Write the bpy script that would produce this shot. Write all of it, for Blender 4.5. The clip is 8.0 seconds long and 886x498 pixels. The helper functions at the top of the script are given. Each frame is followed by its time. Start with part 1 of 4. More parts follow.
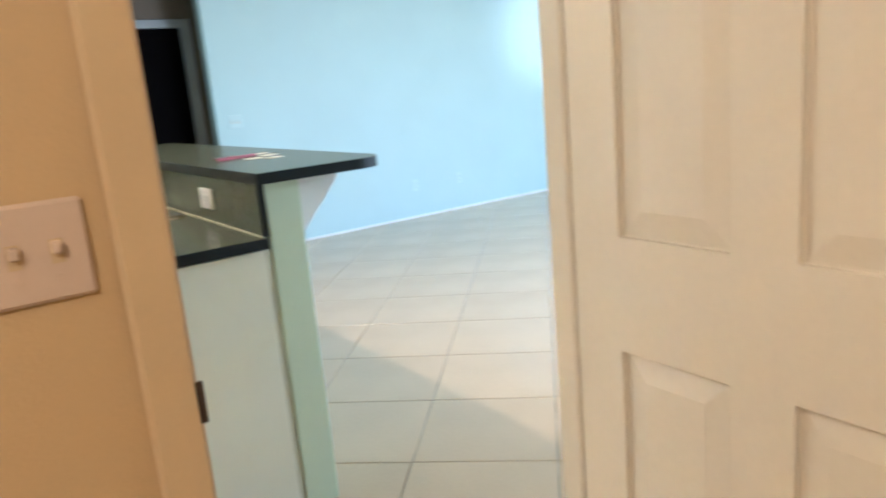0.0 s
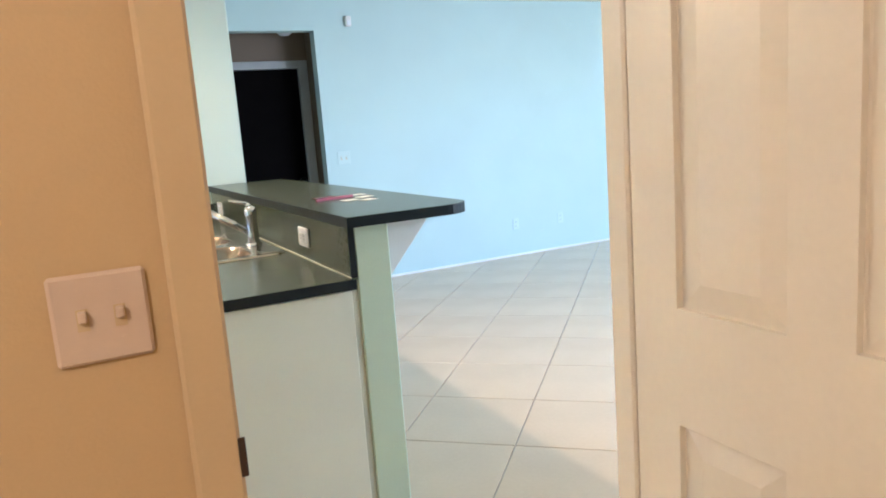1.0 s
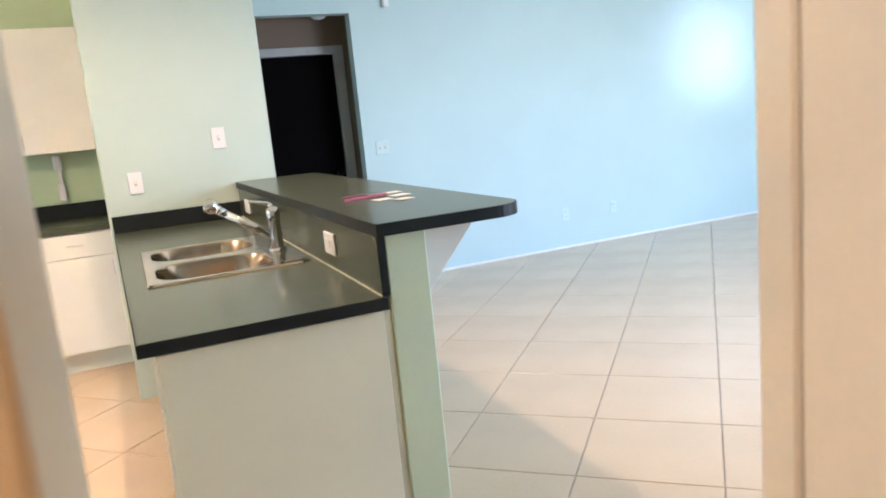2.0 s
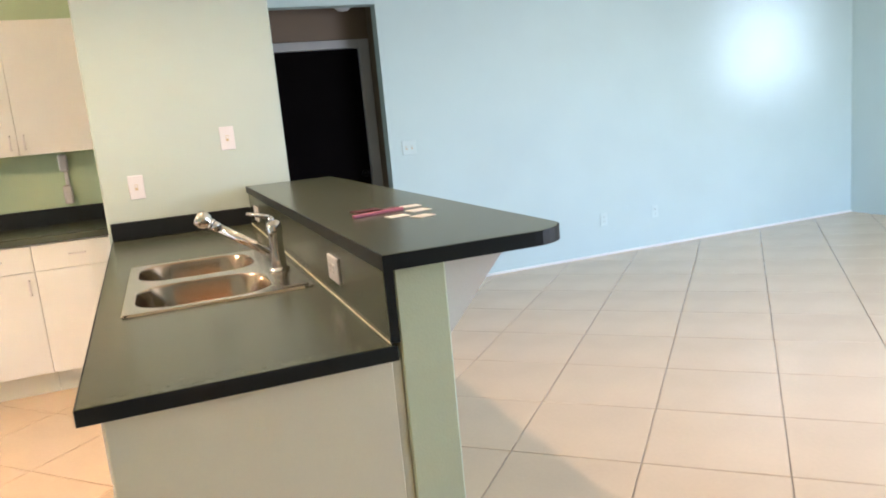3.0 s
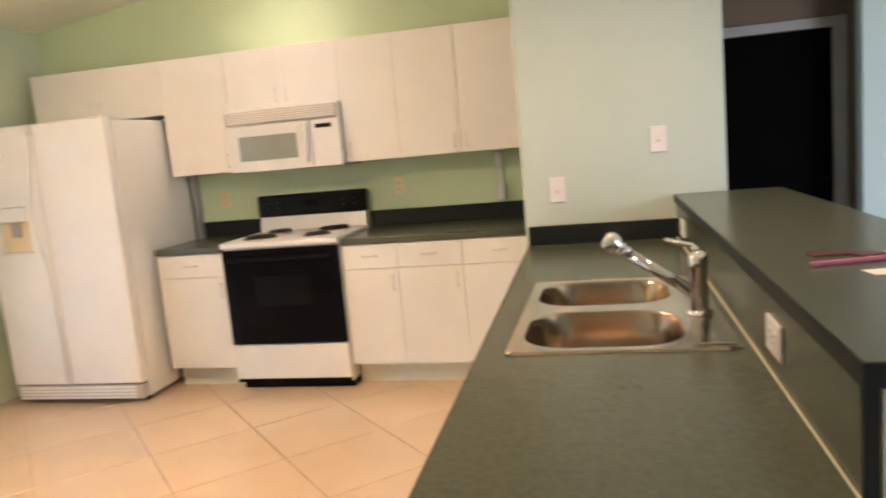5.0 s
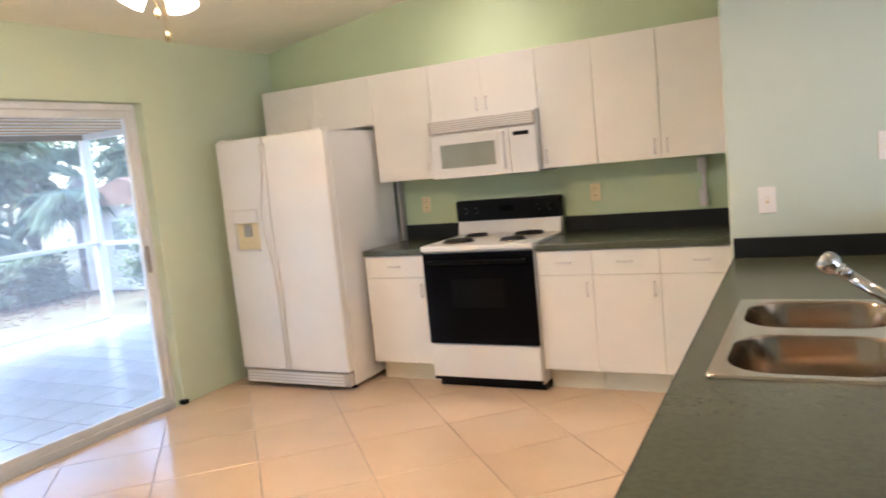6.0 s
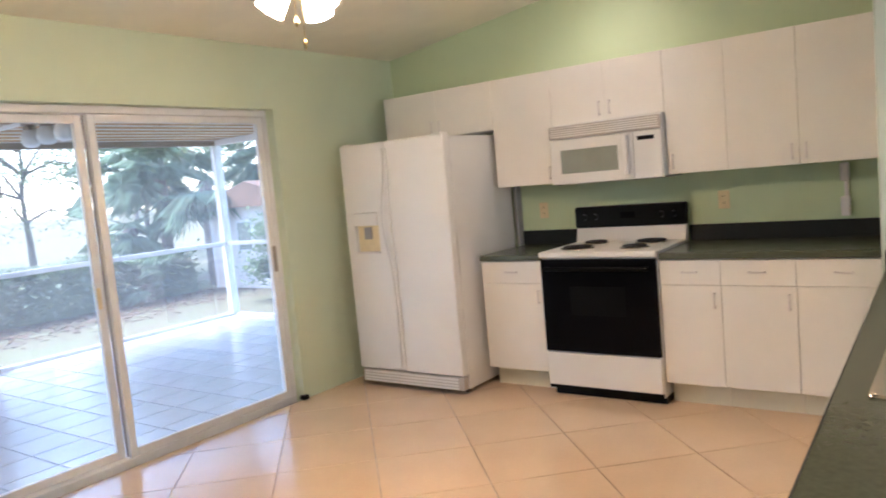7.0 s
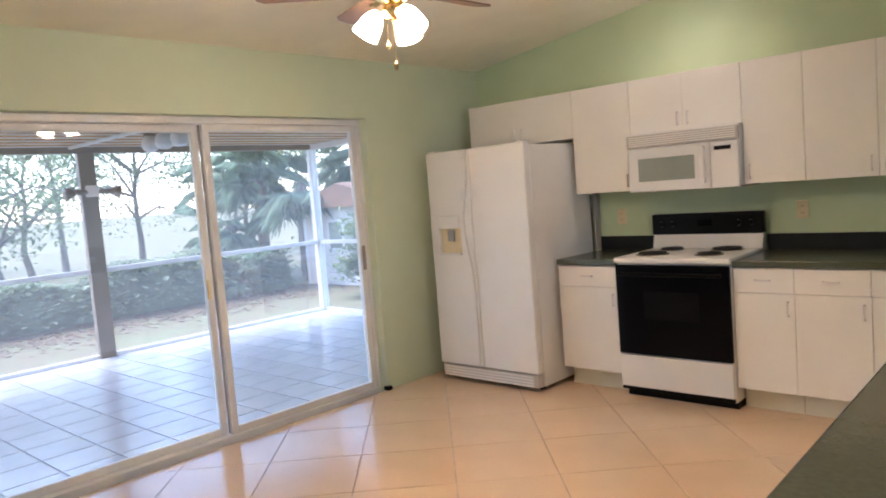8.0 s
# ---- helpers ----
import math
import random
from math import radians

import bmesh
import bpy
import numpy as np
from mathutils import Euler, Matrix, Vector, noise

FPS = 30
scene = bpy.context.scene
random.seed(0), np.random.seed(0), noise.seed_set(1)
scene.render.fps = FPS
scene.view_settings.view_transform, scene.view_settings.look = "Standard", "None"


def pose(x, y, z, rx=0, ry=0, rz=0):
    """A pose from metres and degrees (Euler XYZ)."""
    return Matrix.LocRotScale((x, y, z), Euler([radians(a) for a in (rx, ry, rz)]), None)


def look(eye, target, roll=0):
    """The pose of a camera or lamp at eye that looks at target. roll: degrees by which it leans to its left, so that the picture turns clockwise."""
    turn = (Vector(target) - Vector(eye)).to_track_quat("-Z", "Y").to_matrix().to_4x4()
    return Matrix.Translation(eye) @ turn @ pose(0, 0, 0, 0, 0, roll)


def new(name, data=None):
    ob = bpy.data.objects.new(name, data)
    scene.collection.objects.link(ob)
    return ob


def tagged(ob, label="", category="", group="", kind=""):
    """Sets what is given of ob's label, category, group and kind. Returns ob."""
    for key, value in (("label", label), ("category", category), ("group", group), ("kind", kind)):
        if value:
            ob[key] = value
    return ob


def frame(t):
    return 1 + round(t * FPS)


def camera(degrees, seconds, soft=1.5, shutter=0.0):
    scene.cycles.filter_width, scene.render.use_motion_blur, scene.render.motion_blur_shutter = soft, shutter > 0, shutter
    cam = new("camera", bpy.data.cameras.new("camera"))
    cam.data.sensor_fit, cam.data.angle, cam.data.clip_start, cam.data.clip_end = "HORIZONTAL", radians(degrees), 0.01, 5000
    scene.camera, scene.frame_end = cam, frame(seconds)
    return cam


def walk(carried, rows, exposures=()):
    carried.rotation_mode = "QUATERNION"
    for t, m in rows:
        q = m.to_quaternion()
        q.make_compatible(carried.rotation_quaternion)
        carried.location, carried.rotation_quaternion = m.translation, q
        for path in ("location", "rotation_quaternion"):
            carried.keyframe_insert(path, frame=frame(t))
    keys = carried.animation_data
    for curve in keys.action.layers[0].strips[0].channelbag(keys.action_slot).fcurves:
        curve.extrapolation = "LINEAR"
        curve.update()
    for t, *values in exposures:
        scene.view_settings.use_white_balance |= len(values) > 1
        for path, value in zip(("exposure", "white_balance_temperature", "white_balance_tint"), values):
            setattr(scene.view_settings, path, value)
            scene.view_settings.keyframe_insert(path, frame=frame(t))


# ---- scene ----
cam = camera(62.4, 8.0, soft=1.8, shutter=0.5)
PATH = [
    (0, (1.841, -5.767, 1.313), (2.945, -4.159, 0.87), -5.1),
    (0.5, (1.869, -5.795, 1.337), (2.729, -4.032, 0.944), -3.3),
    (1, (1.891, -5.821, 1.353), (2.765, -4.053, 1.022), -4.3),
    (1.5, (1.938, -5.694, 1.349), (2.777, -3.907, 1.03), -5.0),
    (1.7, (1.985, -5.607, 1.349), (2.793, -3.809, 1.01), -5.3),
    (2.8, (2.197, -5.178, 1.374), (2.885, -3.336, 1.009), -5.5),
    (3, (2.224, -5.127, 1.366), (2.905, -3.28, 1.007), -5.3),
    (3.5, (2.318, -4.946, 1.362), (2.658, -3.003, 1.027), -6.0),
    (4, (2.362, -4.774, 1.368), (2.353, -2.8, 1.049), -6.2),
    (4.5, (2.345, -4.694, 1.379), (2.137, -2.728, 1.08), -5.3),
    (5, (2.314, -4.681, 1.405), (1.87, -2.751, 1.126), -5.1),
    (5.2, (2.324, -4.688, 1.417), (1.753, -2.79, 1.15), -5.3),
    (6.5, (2.289, -4.756, 1.454), (1.228, -3.074, 1.245), -5.5),
    (7, (2.249, -4.764, 1.444), (1.074, -3.157, 1.258), -5.2),
    (7.5, (2.393, -4.856, 1.467), (1.097, -3.343, 1.284), -4.7),
    (8, (2.448, -4.945, 1.469), (1.092, -3.485, 1.307), -4.5),
]
walk(cam, [(t, look(eye, target, roll)) for t, eye, target, roll in PATH], [
    (0.0, 2.74, 5100, 7), (1.5, 2.84, 5200, 14), (3.0, 2.66, 5800, 18), (3.5, 2.62, 5900, 19), (4.0, 2.48, 6400, 24), (4.5, 2.40, 6500, 25),
    (5.2, 2.28, 5950, 19), (6.5, 2.05, 5600, 20), (7.0, 1.90, 5600, 20), (8.0, 1.66, 5700, 21)])

# ---------------------------------------------------------------- world and light
world = bpy.data.worlds.new("sky")
scene.world = world
world.use_nodes = True
wn = world.node_tree.nodes
sky = wn.new("ShaderNodeTexSky")
sky.sky_type, sky.sun_disc = "NISHITA", False
sky.sun_elevation, sky.sun_rotation = radians(52), radians(250)
world.node_tree.links.new(sky.outputs[0], wn["Background"].inputs[0])
wn["Background"].inputs[1].default_value = 0.29


def lamp(name, kind, energy, color, m, **extra):
    data = bpy.data.lights.new(name, kind)
    data.energy, data.color = energy, color
    if kind == "SUN":
        data.angle = extra["angle"]
    if kind == "AREA":
        data.shape, data.size, data.size_y = "RECTANGLE", extra["wide"], extra["high"]
        data.spread = radians(extra["spread"])
    if kind in ("POINT", "SPOT"):
        data.shadow_soft_size = extra["soft"]
    if kind == "SPOT":
        data.spot_size, data.spot_blend = radians(extra["cone"]), extra["blend"]
    ob = new(name, data)
    ob.matrix_world = m
    return ob


WARM = (1.0, 0.70, 0.43)
DAY = (0.85, 0.90, 1.0)
lamp("sun", "SUN", 2.5, (1.0, 0.97, 0.92), look((-12, -4, 15), (-6, 0, 0)), angle=radians(28))
# added lamp for daylight from the living room's unseen window
lamp("daylight_stand_in", "AREA", 18.0, DAY, pose(5.95, -4.90, 1.30, 90, 0, 0), wide=1.5, high=1.9, spread=177)
# added narrow lamp that puts the bright patch on the aqua wall
lamp("daylight_stand_in", "AREA", 0.45, DAY, pose(7.72, -4.90, 1.66, 91.0, 0, 0), wide=0.75, high=0.35, spread=16)
# recessed ceiling lights and the fan's bulbs
lamp("downlight_sink", "SPOT", 25.0, WARM, pose(2.25, -2.60, 2.955), soft=0.05, cone=116, blend=0.7)
lamp("downlight_range", "SPOT", 3.2, (1.0, 0.79, 0.65), pose(0.36, -0.47, 2.69), soft=0.06, cone=150, blend=1.0)
FAN = (0.19, -2.70)
for k in range(3):
    a = radians(350 + 120 * k)
    lamp("fan_bulb", "POINT", 4.0, (1.0, 0.73, 0.47), pose(FAN[0] + 0.13 * math.cos(a), FAN[1] + 0.13 * math.sin(a), 2.17), soft=0.05)
lamp("bedroom_bulb", "POINT", 7.0, (1.0, 0.80, 0.61), pose(1.0, -6.5, 2.2), soft=0.12)


# ---------------------------------------------------------------- materials
def mat(name, color, rough=0.5, metal=0.0, vary=0.08, scale=6.0, bump=0.05, fine=180.0, spec=0.5, rand=0.0, tint=None, glow=0.0, thin=0.0, island=0.0):
    """A surface with broad patches of wear, fine grain and relief."""
    m = bpy.data.materials.new(name)
    m.use_nodes = True
    n, l = m.node_tree.nodes, m.node_tree.links
    b = n["Principled BSDF"]
    b.inputs["Roughness"].default_value = rough
    b.inputs["Metallic"].default_value = metal
    b.inputs["Specular IOR Level"].default_value = spec
    co = n.new("ShaderNodeTexCoord")
    big, small = n.new("ShaderNodeTexNoise"), n.new("ShaderNodeTexNoise")
    big.inputs["Scale"].default_value, big.inputs["Detail"].default_value = scale, 5
    small.inputs["Scale"].default_value, small.inputs["Detail"].default_value = fine, 3
    for t in (big, small):
        l.new(co.outputs["Object"], t.inputs["Vector"])
    ramp = n.new("ShaderNodeMix")
    ramp.data_type = "RGBA"
    dark = tint or tuple(c * (1 - 2.2 * vary) for c in color)
    ramp.inputs[6].default_value = (*dark, 1)
    ramp.inputs[7].default_value = (*[min(1, c * (1 + 0.9 * vary)) for c in color], 1)
    mixf = n.new("ShaderNodeMath")
    mixf.operation = "MULTIPLY_ADD"
    mixf.inputs[1].default_value, mixf.inputs[2].default_value = 0.5, -0.55 - 0.5 * rand
    add = n.new("ShaderNodeMath")
    add.operation = "MULTIPLY_ADD"
    add.inputs[1].default_value = 1.6
    l.new(small.outputs[0], mixf.inputs[0])
    l.new(big.outputs[0], add.inputs[0])
    l.new(mixf.outputs[0], add.inputs[2])
    last = add
    if island:
        info = n.new("ShaderNodeNewGeometry")
        jit = n.new("ShaderNodeMath")
        jit.operation = "MULTIPLY_ADD"
        jit.inputs[1].default_value = island
        mixf.inputs[2].default_value -= 0.5 * island
        l.new(info.outputs["Random Per Island"], jit.inputs[0])
        l.new(add.outputs[0], jit.inputs[2])
        last = jit
    if rand:
        info = n.new("ShaderNodeObjectInfo")
        jit = n.new("ShaderNodeMath")
        jit.operation = "MULTIPLY_ADD"
        jit.inputs[1].default_value = rand
        l.new(info.outputs["Random"], jit.inputs[0])
        l.new(add.outputs[0], jit.inputs[2])
        last = jit
    l.new(last.outputs[0], ramp.inputs[0])
    l.new(ramp.outputs[2], b.inputs["Base Color"])
    rr = n.new("ShaderNodeMath")
    rr.operation = "MULTIPLY_ADD"
    rr.inputs[1].default_value, rr.inputs[2].default_value = 0.25 * rough, rough * 0.87
    l.new(big.outputs[0], rr.inputs[0])
    l.new(rr.outputs[0], b.inputs["Roughness"])
    if bump:
        bp = n.new("ShaderNodeBump")
        bp.inputs["Strength"].default_value, bp.inputs["Distance"].default_value = bump, 0.004
        l.new(small.outputs[0], bp.inputs["Height"])
        l.new(bp.outputs[0], b.inputs["Normal"])
    if glow:
        b.inputs["Emission Color"].default_value = (*color, 1)
        b.inputs["Emission Strength"].default_value = glow
    if thin:
        tr, mx = n.new("ShaderNodeBsdfTranslucent"), n.new("ShaderNodeMixShader")
        l.new(ramp.outputs[2], tr.inputs["Color"])
        mx.inputs[0].default_value = thin
        l.new(b.outputs[0], mx.inputs[1])
        l.new(tr.outputs[0], mx.inputs[2])
        l.new(mx.outputs[0], n["Material Output"].inputs["Surface"])
    return m


M = {}
M["mint"] = mat("mint_wall_paint", (0.61, 0.69, 0.51), 0.55, vary=0.04, scale=1.6, bump=0.12, fine=240)
M["aqua"] = mat("aqua_wall_paint", (0.505, 0.62, 0.615), 0.55, vary=0.04, scale=1.2, bump=0.12, fine=240)
M["cream"] = mat("cream_wall_paint", (0.58, 0.42, 0.22), 0.6, vary=0.04, scale=2, bump=0.12, fine=240)
M["ceiling"] = mat("ceiling_paint", (0.88, 0.85, 0.70), 0.8, vary=0.04, scale=3, bump=0.4, fine=120)
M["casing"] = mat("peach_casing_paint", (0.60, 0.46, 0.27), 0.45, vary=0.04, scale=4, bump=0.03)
# cream with the bedroom's warm light on the end panel put into it
M["endpanel"] = mat("warmed_cream_paint", (0.80, 0.77, 0.62), 0.5, vary=0.03, scale=3, bump=0.04)
M["white"] = mat("white_trim_paint", (0.80, 0.78, 0.74), 0.4, vary=0.03, scale=4, bump=0.03)
M["door"] = mat("white_door_paint", (0.74, 0.68, 0.57), 0.38, vary=0.04, scale=3, bump=0.06, fine=90)
M["cab"] = mat("white_cabinet_laminate", (0.83, 0.80, 0.74), 0.42, vary=0.03, scale=2.5, bump=0.03, fine=120)
M["appl"] = mat("white_appliance_enamel", (0.80, 0.78, 0.74), 0.3, vary=0.03, scale=2.5, bump=0.08, fine=400)
M["plate"] = mat("white_plastic", (0.74, 0.70, 0.68), 0.35, vary=0.03, scale=8, bump=0.02)
M["painted_plate"] = mat("painted_plastic", (0.555, 0.66, 0.65), 0.5, vary=0.03, scale=8, bump=0.02)
M["palemint"] = mat("pale_mint_wall_paint", (0.49, 0.555, 0.48), 0.55, vary=0.04, scale=1.4, bump=0.12, fine=240)
M["almond"] = mat("almond_plastic", (0.62, 0.49, 0.38), 0.4, vary=0.03, scale=8, bump=0.02)
M["leafgreen"] = mat("green_wall_paint", (0.55, 0.66, 0.42), 0.55, vary=0.04, scale=1.6, bump=0.12, fine=240)
M["counter"] = mat("dark_green_grey_laminate", (0.080, 0.088, 0.057), 0.25, vary=0.11, scale=70, bump=0.04, fine=260)
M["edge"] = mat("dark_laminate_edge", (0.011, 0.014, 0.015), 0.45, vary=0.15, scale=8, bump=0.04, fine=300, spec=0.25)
M["steel"] = mat("brushed_stainless_steel", (0.66, 0.58, 0.50), 0.17, 1.0, vary=0.08, scale=9, bump=0.05, fine=500)
# bowls share the rim's steel; depth shade and copper reflections put into colour
M["bowl"] = mat("shaded_stainless_bowl", (0.48, 0.38, 0.30), 0.16, 1.0, vary=0.10, scale=9, bump=0.05, fine=500)
M["chrome"] = mat("chrome", (0.62, 0.62, 0.64), 0.09, 1.0, vary=0.02, scale=9, bump=0)
M["black"] = mat("black_enamel", (0.004, 0.004, 0.004), 0.3, vary=0.1, scale=7, bump=0.02, spec=0.10)
M["glassblack"] = mat("black_oven_glass", (0.004, 0.004, 0.005), 0.10, vary=0.1, scale=5, bump=0, spec=0.05)
# shade in the gaps between grille slats is put into this plastic's colour
M["vent"] = mat("shadowed_vent_plastic", (0.52, 0.47, 0.42), 0.4, vary=0.04, scale=8, bump=0.02)
M["smoke"] = mat("grey_smoked_glass", (0.30, 0.32, 0.27), 0.15, vary=0.06, scale=5, bump=0)
M["coil"] = mat("burner_coil_metal", (0.012, 0.011, 0.011), 0.5, 0.4, vary=0.2, scale=20, bump=0.1)
M["tile"] = mat("beige_ceramic_floor_tile", (0.68, 0.515, 0.355), 0.18, vary=0.05, scale=2.2, bump=0.05, fine=60, rand=0.2)
M["grout"] = mat("tan_grout", (0.47, 0.40, 0.33), 0.85, vary=0.2, scale=9, bump=0.3, fine=150)
M["patio_tile"] = mat("white_patio_tile", (0.64, 0.67, 0.70), 0.16, vary=0.06, scale=2, bump=0.05, fine=60, rand=0.2)
M["patio_grout"] = mat("grey_patio_grout", (0.32, 0.33, 0.34), 0.85, vary=0.15, scale=9, bump=0.3)
M["alu"] = mat("white_aluminium", (0.78, 0.79, 0.80), 0.35, 0.0, vary=0.05, scale=5, bump=0.03)
# grey fittings; also posts and front beam with shade put into the colour
M["greyalu"] = mat("grey_and_shaded_aluminium", (0.31, 0.27, 0.24), 0.4, 0.1, vary=0.08, scale=5, bump=0.03)
M["board"] = mat("weathered_soffit_board", (0.42, 0.25, 0.12), 0.7, vary=0.15, scale=3, bump=0.3, fine=60, rand=0.3)
M["brass"] = mat("polished_brass", (0.72, 0.52, 0.22), 0.22, 1.0, vary=0.08, scale=9, bump=0)
M["bronze"] = mat("dark_bronze", (0.10, 0.075, 0.06), 0.4, 0.8, vary=0.1, scale=9, bump=0)
M["blade"] = mat("brown_wood_blade", (0.20, 0.12, 0.07), 0.45, vary=0.2, scale=7, bump=0.08, fine=60)
# the dimness of the entry recess is put into these two colours
M["darkwall"] = mat("dimmed_entry_brown", (0.17, 0.12, 0.08), 0.7, vary=0.06, scale=2, bump=0.1)
M["darkdoor"] = mat("dimmed_door_black_brown", (0.004, 0.003, 0.003), 0.7, vary=0.25, scale=3, bump=0.05, spec=0.02)
M["greytrim"] = mat("grey_trim_paint", (0.34, 0.33, 0.32), 0.45, vary=0.06, scale=5, bump=0.03)
M["red"] = mat("red_plastic", (0.10, 0.015, 0.02), 0.35, vary=0.1, scale=20, bump=0)
M["pink"] = mat("pale_pink_card", (0.50, 0.14, 0.20), 0.5, vary=0.08, scale=20, bump=0.02)
M["card"] = mat("off_white_card", (0.78, 0.75, 0.68), 0.6, vary=0.06, scale=20, bump=0.02)
M["ivory"] = mat("ivory_plastic", (0.74, 0.63, 0.38), 0.4, vary=0.05, scale=20, bump=0.02)
M["caulk"] = mat("yellowed_caulk", (0.60, 0.57, 0.42), 0.6, vary=0.1, scale=12, bump=0.1)
M["grass"] = mat("dry_lawn", (0.125, 0.145, 0.066), 0.9, vary=0.25, scale=2.5, bump=0.8, fine=70, tint=(0.145, 0.105, 0.058))
M["leaf"] = mat("green_leaves", (0.25, 0.33, 0.18), 0.55, vary=0.2, scale=3, bump=0.05, thin=0.65, island=0.7)
M["leaf2"] = mat("blue_green_palm_leaf", (0.32, 0.42, 0.30), 0.5, vary=0.2, scale=3, bump=0.05, thin=0.70, island=0.9)
M["hedge"] = mat("grey_green_hedge_leaves", (0.31, 0.38, 0.24), 0.6, vary=0.24, scale=2, bump=0.05, thin=0.5, island=0.9)
M["bark"] = mat("grey_bark", (0.27, 0.23, 0.19), 0.9, vary=0.25, scale=6, bump=0.8, fine=40)
M["stucco"] = mat("white_stucco", (0.74, 0.70, 0.66), 0.8, vary=0.05, scale=3, bump=0.5)
M["roof"] = mat("brown_shingle_roof", (0.28, 0.165, 0.10), 0.8, vary=0.2, scale=4, bump=0.5, fine=40)
M["dead"] = mat("brown_leaf_litter", (0.19, 0.11, 0.06), 0.85, vary=0.35, scale=4, bump=0.1)
M["lit"] = mat("lit_frosted_glass", (1.0, 0.80, 0.55), 0.4, vary=0.02, bump=0, glow=20.0)
M["canlit"] = mat("lit_lamp_face", (1.0, 0.82, 0.6), 0.4, vary=0.02, bump=0, glow=12.0)
M["frost"] = mat("frosted_glass", (0.75, 0.76, 0.78), 0.3, vary=0.03, bump=0)

glass = bpy.data.materials.new("clear_glass")
glass.use_nodes = True
gb = glass.node_tree.nodes["Principled BSDF"]
gb.inputs["Transmission Weight"].default_value = 1.0
gb.inputs["Roughness"].default_value = 0.0
gb.inputs["IOR"].default_value = 1.45
gb.inputs["Base Color"].default_value = (0.97, 0.99, 0.99, 1)
M["glass"] = glass

# fine insect screening, mostly open; pale threads catch daylight and add the garden's haze
mesh = bpy.data.materials.new("insect_screen")
mesh.use_nodes = True
mn, ml = mesh.node_tree.nodes, mesh.node_tree.links
threads, opening = mn.new("ShaderNodeMixShader"), mn.new("ShaderNodeBsdfTransparent")
mn["Principled BSDF"].inputs["Base Color"].default_value = (0.62, 0.66, 0.68, 1)
mn["Principled BSDF"].inputs["Roughness"].default_value = 0.7
through_light, weave = mn.new("ShaderNodeBsdfTranslucent"), mn.new("ShaderNodeMixShader")
through_light.inputs["Color"].default_value = (0.62, 0.66, 0.70, 1)
weave.inputs[0].default_value = 0.5
ml.new(mn["Principled BSDF"].outputs[0], weave.inputs[1])
ml.new(through_light.outputs[0], weave.inputs[2])
threads.inputs[0].default_value = 0.10
ml.new(opening.outputs[0], threads.inputs[1])
ml.new(weave.outputs[0], threads.inputs[2])
ml.new(threads.outputs[0], mn["Material Output"].inputs["Surface"])
M["screen"] = mesh


# ---------------------------------------------------------------- building helpers
def box(bm, x0, x1, y0, y1, z0, z1, bevel=0.0, seg=1):
    """A block between two corners, with its edges rounded by bevel."""
    made = bmesh.ops.create_cube(bm, size=1)["verts"]
    bmesh.ops.scale(bm, verts=made, vec=(abs(x1 - x0), abs(y1 - y0), abs(z1 - z0)))
    bmesh.ops.translate(bm, verts=made, vec=((x0 + x1) / 2, (y0 + y1) / 2, (z0 + z1) / 2))
    if bevel:
        edges = list({e for v in made for e in v.link_edges})
        bmesh.ops.bevel(bm, geom=edges, offset=bevel, segments=seg, affect="EDGES", profile=0.5)
    return bm


def blk(*a, bevel=0.0, seg=1):
    return box(bmesh.new(), *a, bevel=bevel, seg=seg)


def tube(bm, p, q, r0, r1=None, sides=16, caps=True):
    """A round bar from p to q."""
    p, q = Vector(p), Vector(q)
    d = q - p
    m = Matrix.Translation((p + q) / 2) @ d.to_track_quat("Z", "Y").to_matrix().to_4x4()
    bmesh.ops.create_cone(bm, cap_ends=caps, segments=sides, radius1=r0, radius2=r0 if r1 is None else r1, depth=d.length, matrix=m)
    return bm


def lathe(bm, profile, at=(0, 0, 0), sides=24, turn=None):
    """Spins (radius, height) pairs round the z axis."""
    rings = []
    m = Matrix.Translation(at) @ (turn or Matrix())
    for r, z in profile:
        rings.append([bm.verts.new(m @ Vector((r * math.cos(2 * math.pi * k / sides), r * math.sin(2 * math.pi * k / sides), z))) for k in range(sides)])
    for a, b in zip(rings, rings[1:]):
        for k in range(sides):
            bm.faces.new((a[k], a[(k + 1) % sides], b[(k + 1) % sides], b[k]))
    return bm


def prism(bm, outline, z0, z1):
    """An upright slab over a flat outline of (x, y)."""
    low = [bm.verts.new((x, y, z0)) for x, y in outline]
    top = [bm.verts.new((x, y, z1)) for x, y in outline]
    bm.faces.new(top)
    bm.faces.new(low[::-1])
    for k in range(len(low)):
        j = (k + 1) % len(low)
        bm.faces.new((low[k], low[j], top[j], top[k]))
    return bm


def base_of(ob):
    at = Vector((0, 0, 0))
    while ob:
        at += ob.location
        ob = ob.parent
    return at


def thing(name, at, label, category, group="", kind=""):
    ob = new(name)
    ob.location = at
    ob.empty_display_size = 0.1
    return tagged(ob, label, category, group, kind)


def part(name, bm, material, parent=None, label="", smooth=False):
    """One mesh object out of a bmesh in world places, under its thing."""
    bmesh.ops.recalc_face_normals(bm, faces=bm.faces[:])
    if parent:
        bmesh.ops.translate(bm, verts=bm.verts[:], vec=-base_of(parent))
    data = bpy.data.meshes.new(name)
    bm.to_mesh(data)
    bm.free()
    if smooth:
        for p in data.polygons:
            p.use_smooth = True
    data.materials.append(material)
    ob = new(name, data)
    ob.parent = parent
    return tagged(ob, label)


def setting(name, bm, material, label, category, smooth=False):
    ob = part(name, bm, material, None, "", smooth)
    return tagged(ob, label, category, "", "structure")


# ---------------------------------------------------------------- the shell
WX = -1.60          # inner face of the patio-side wall
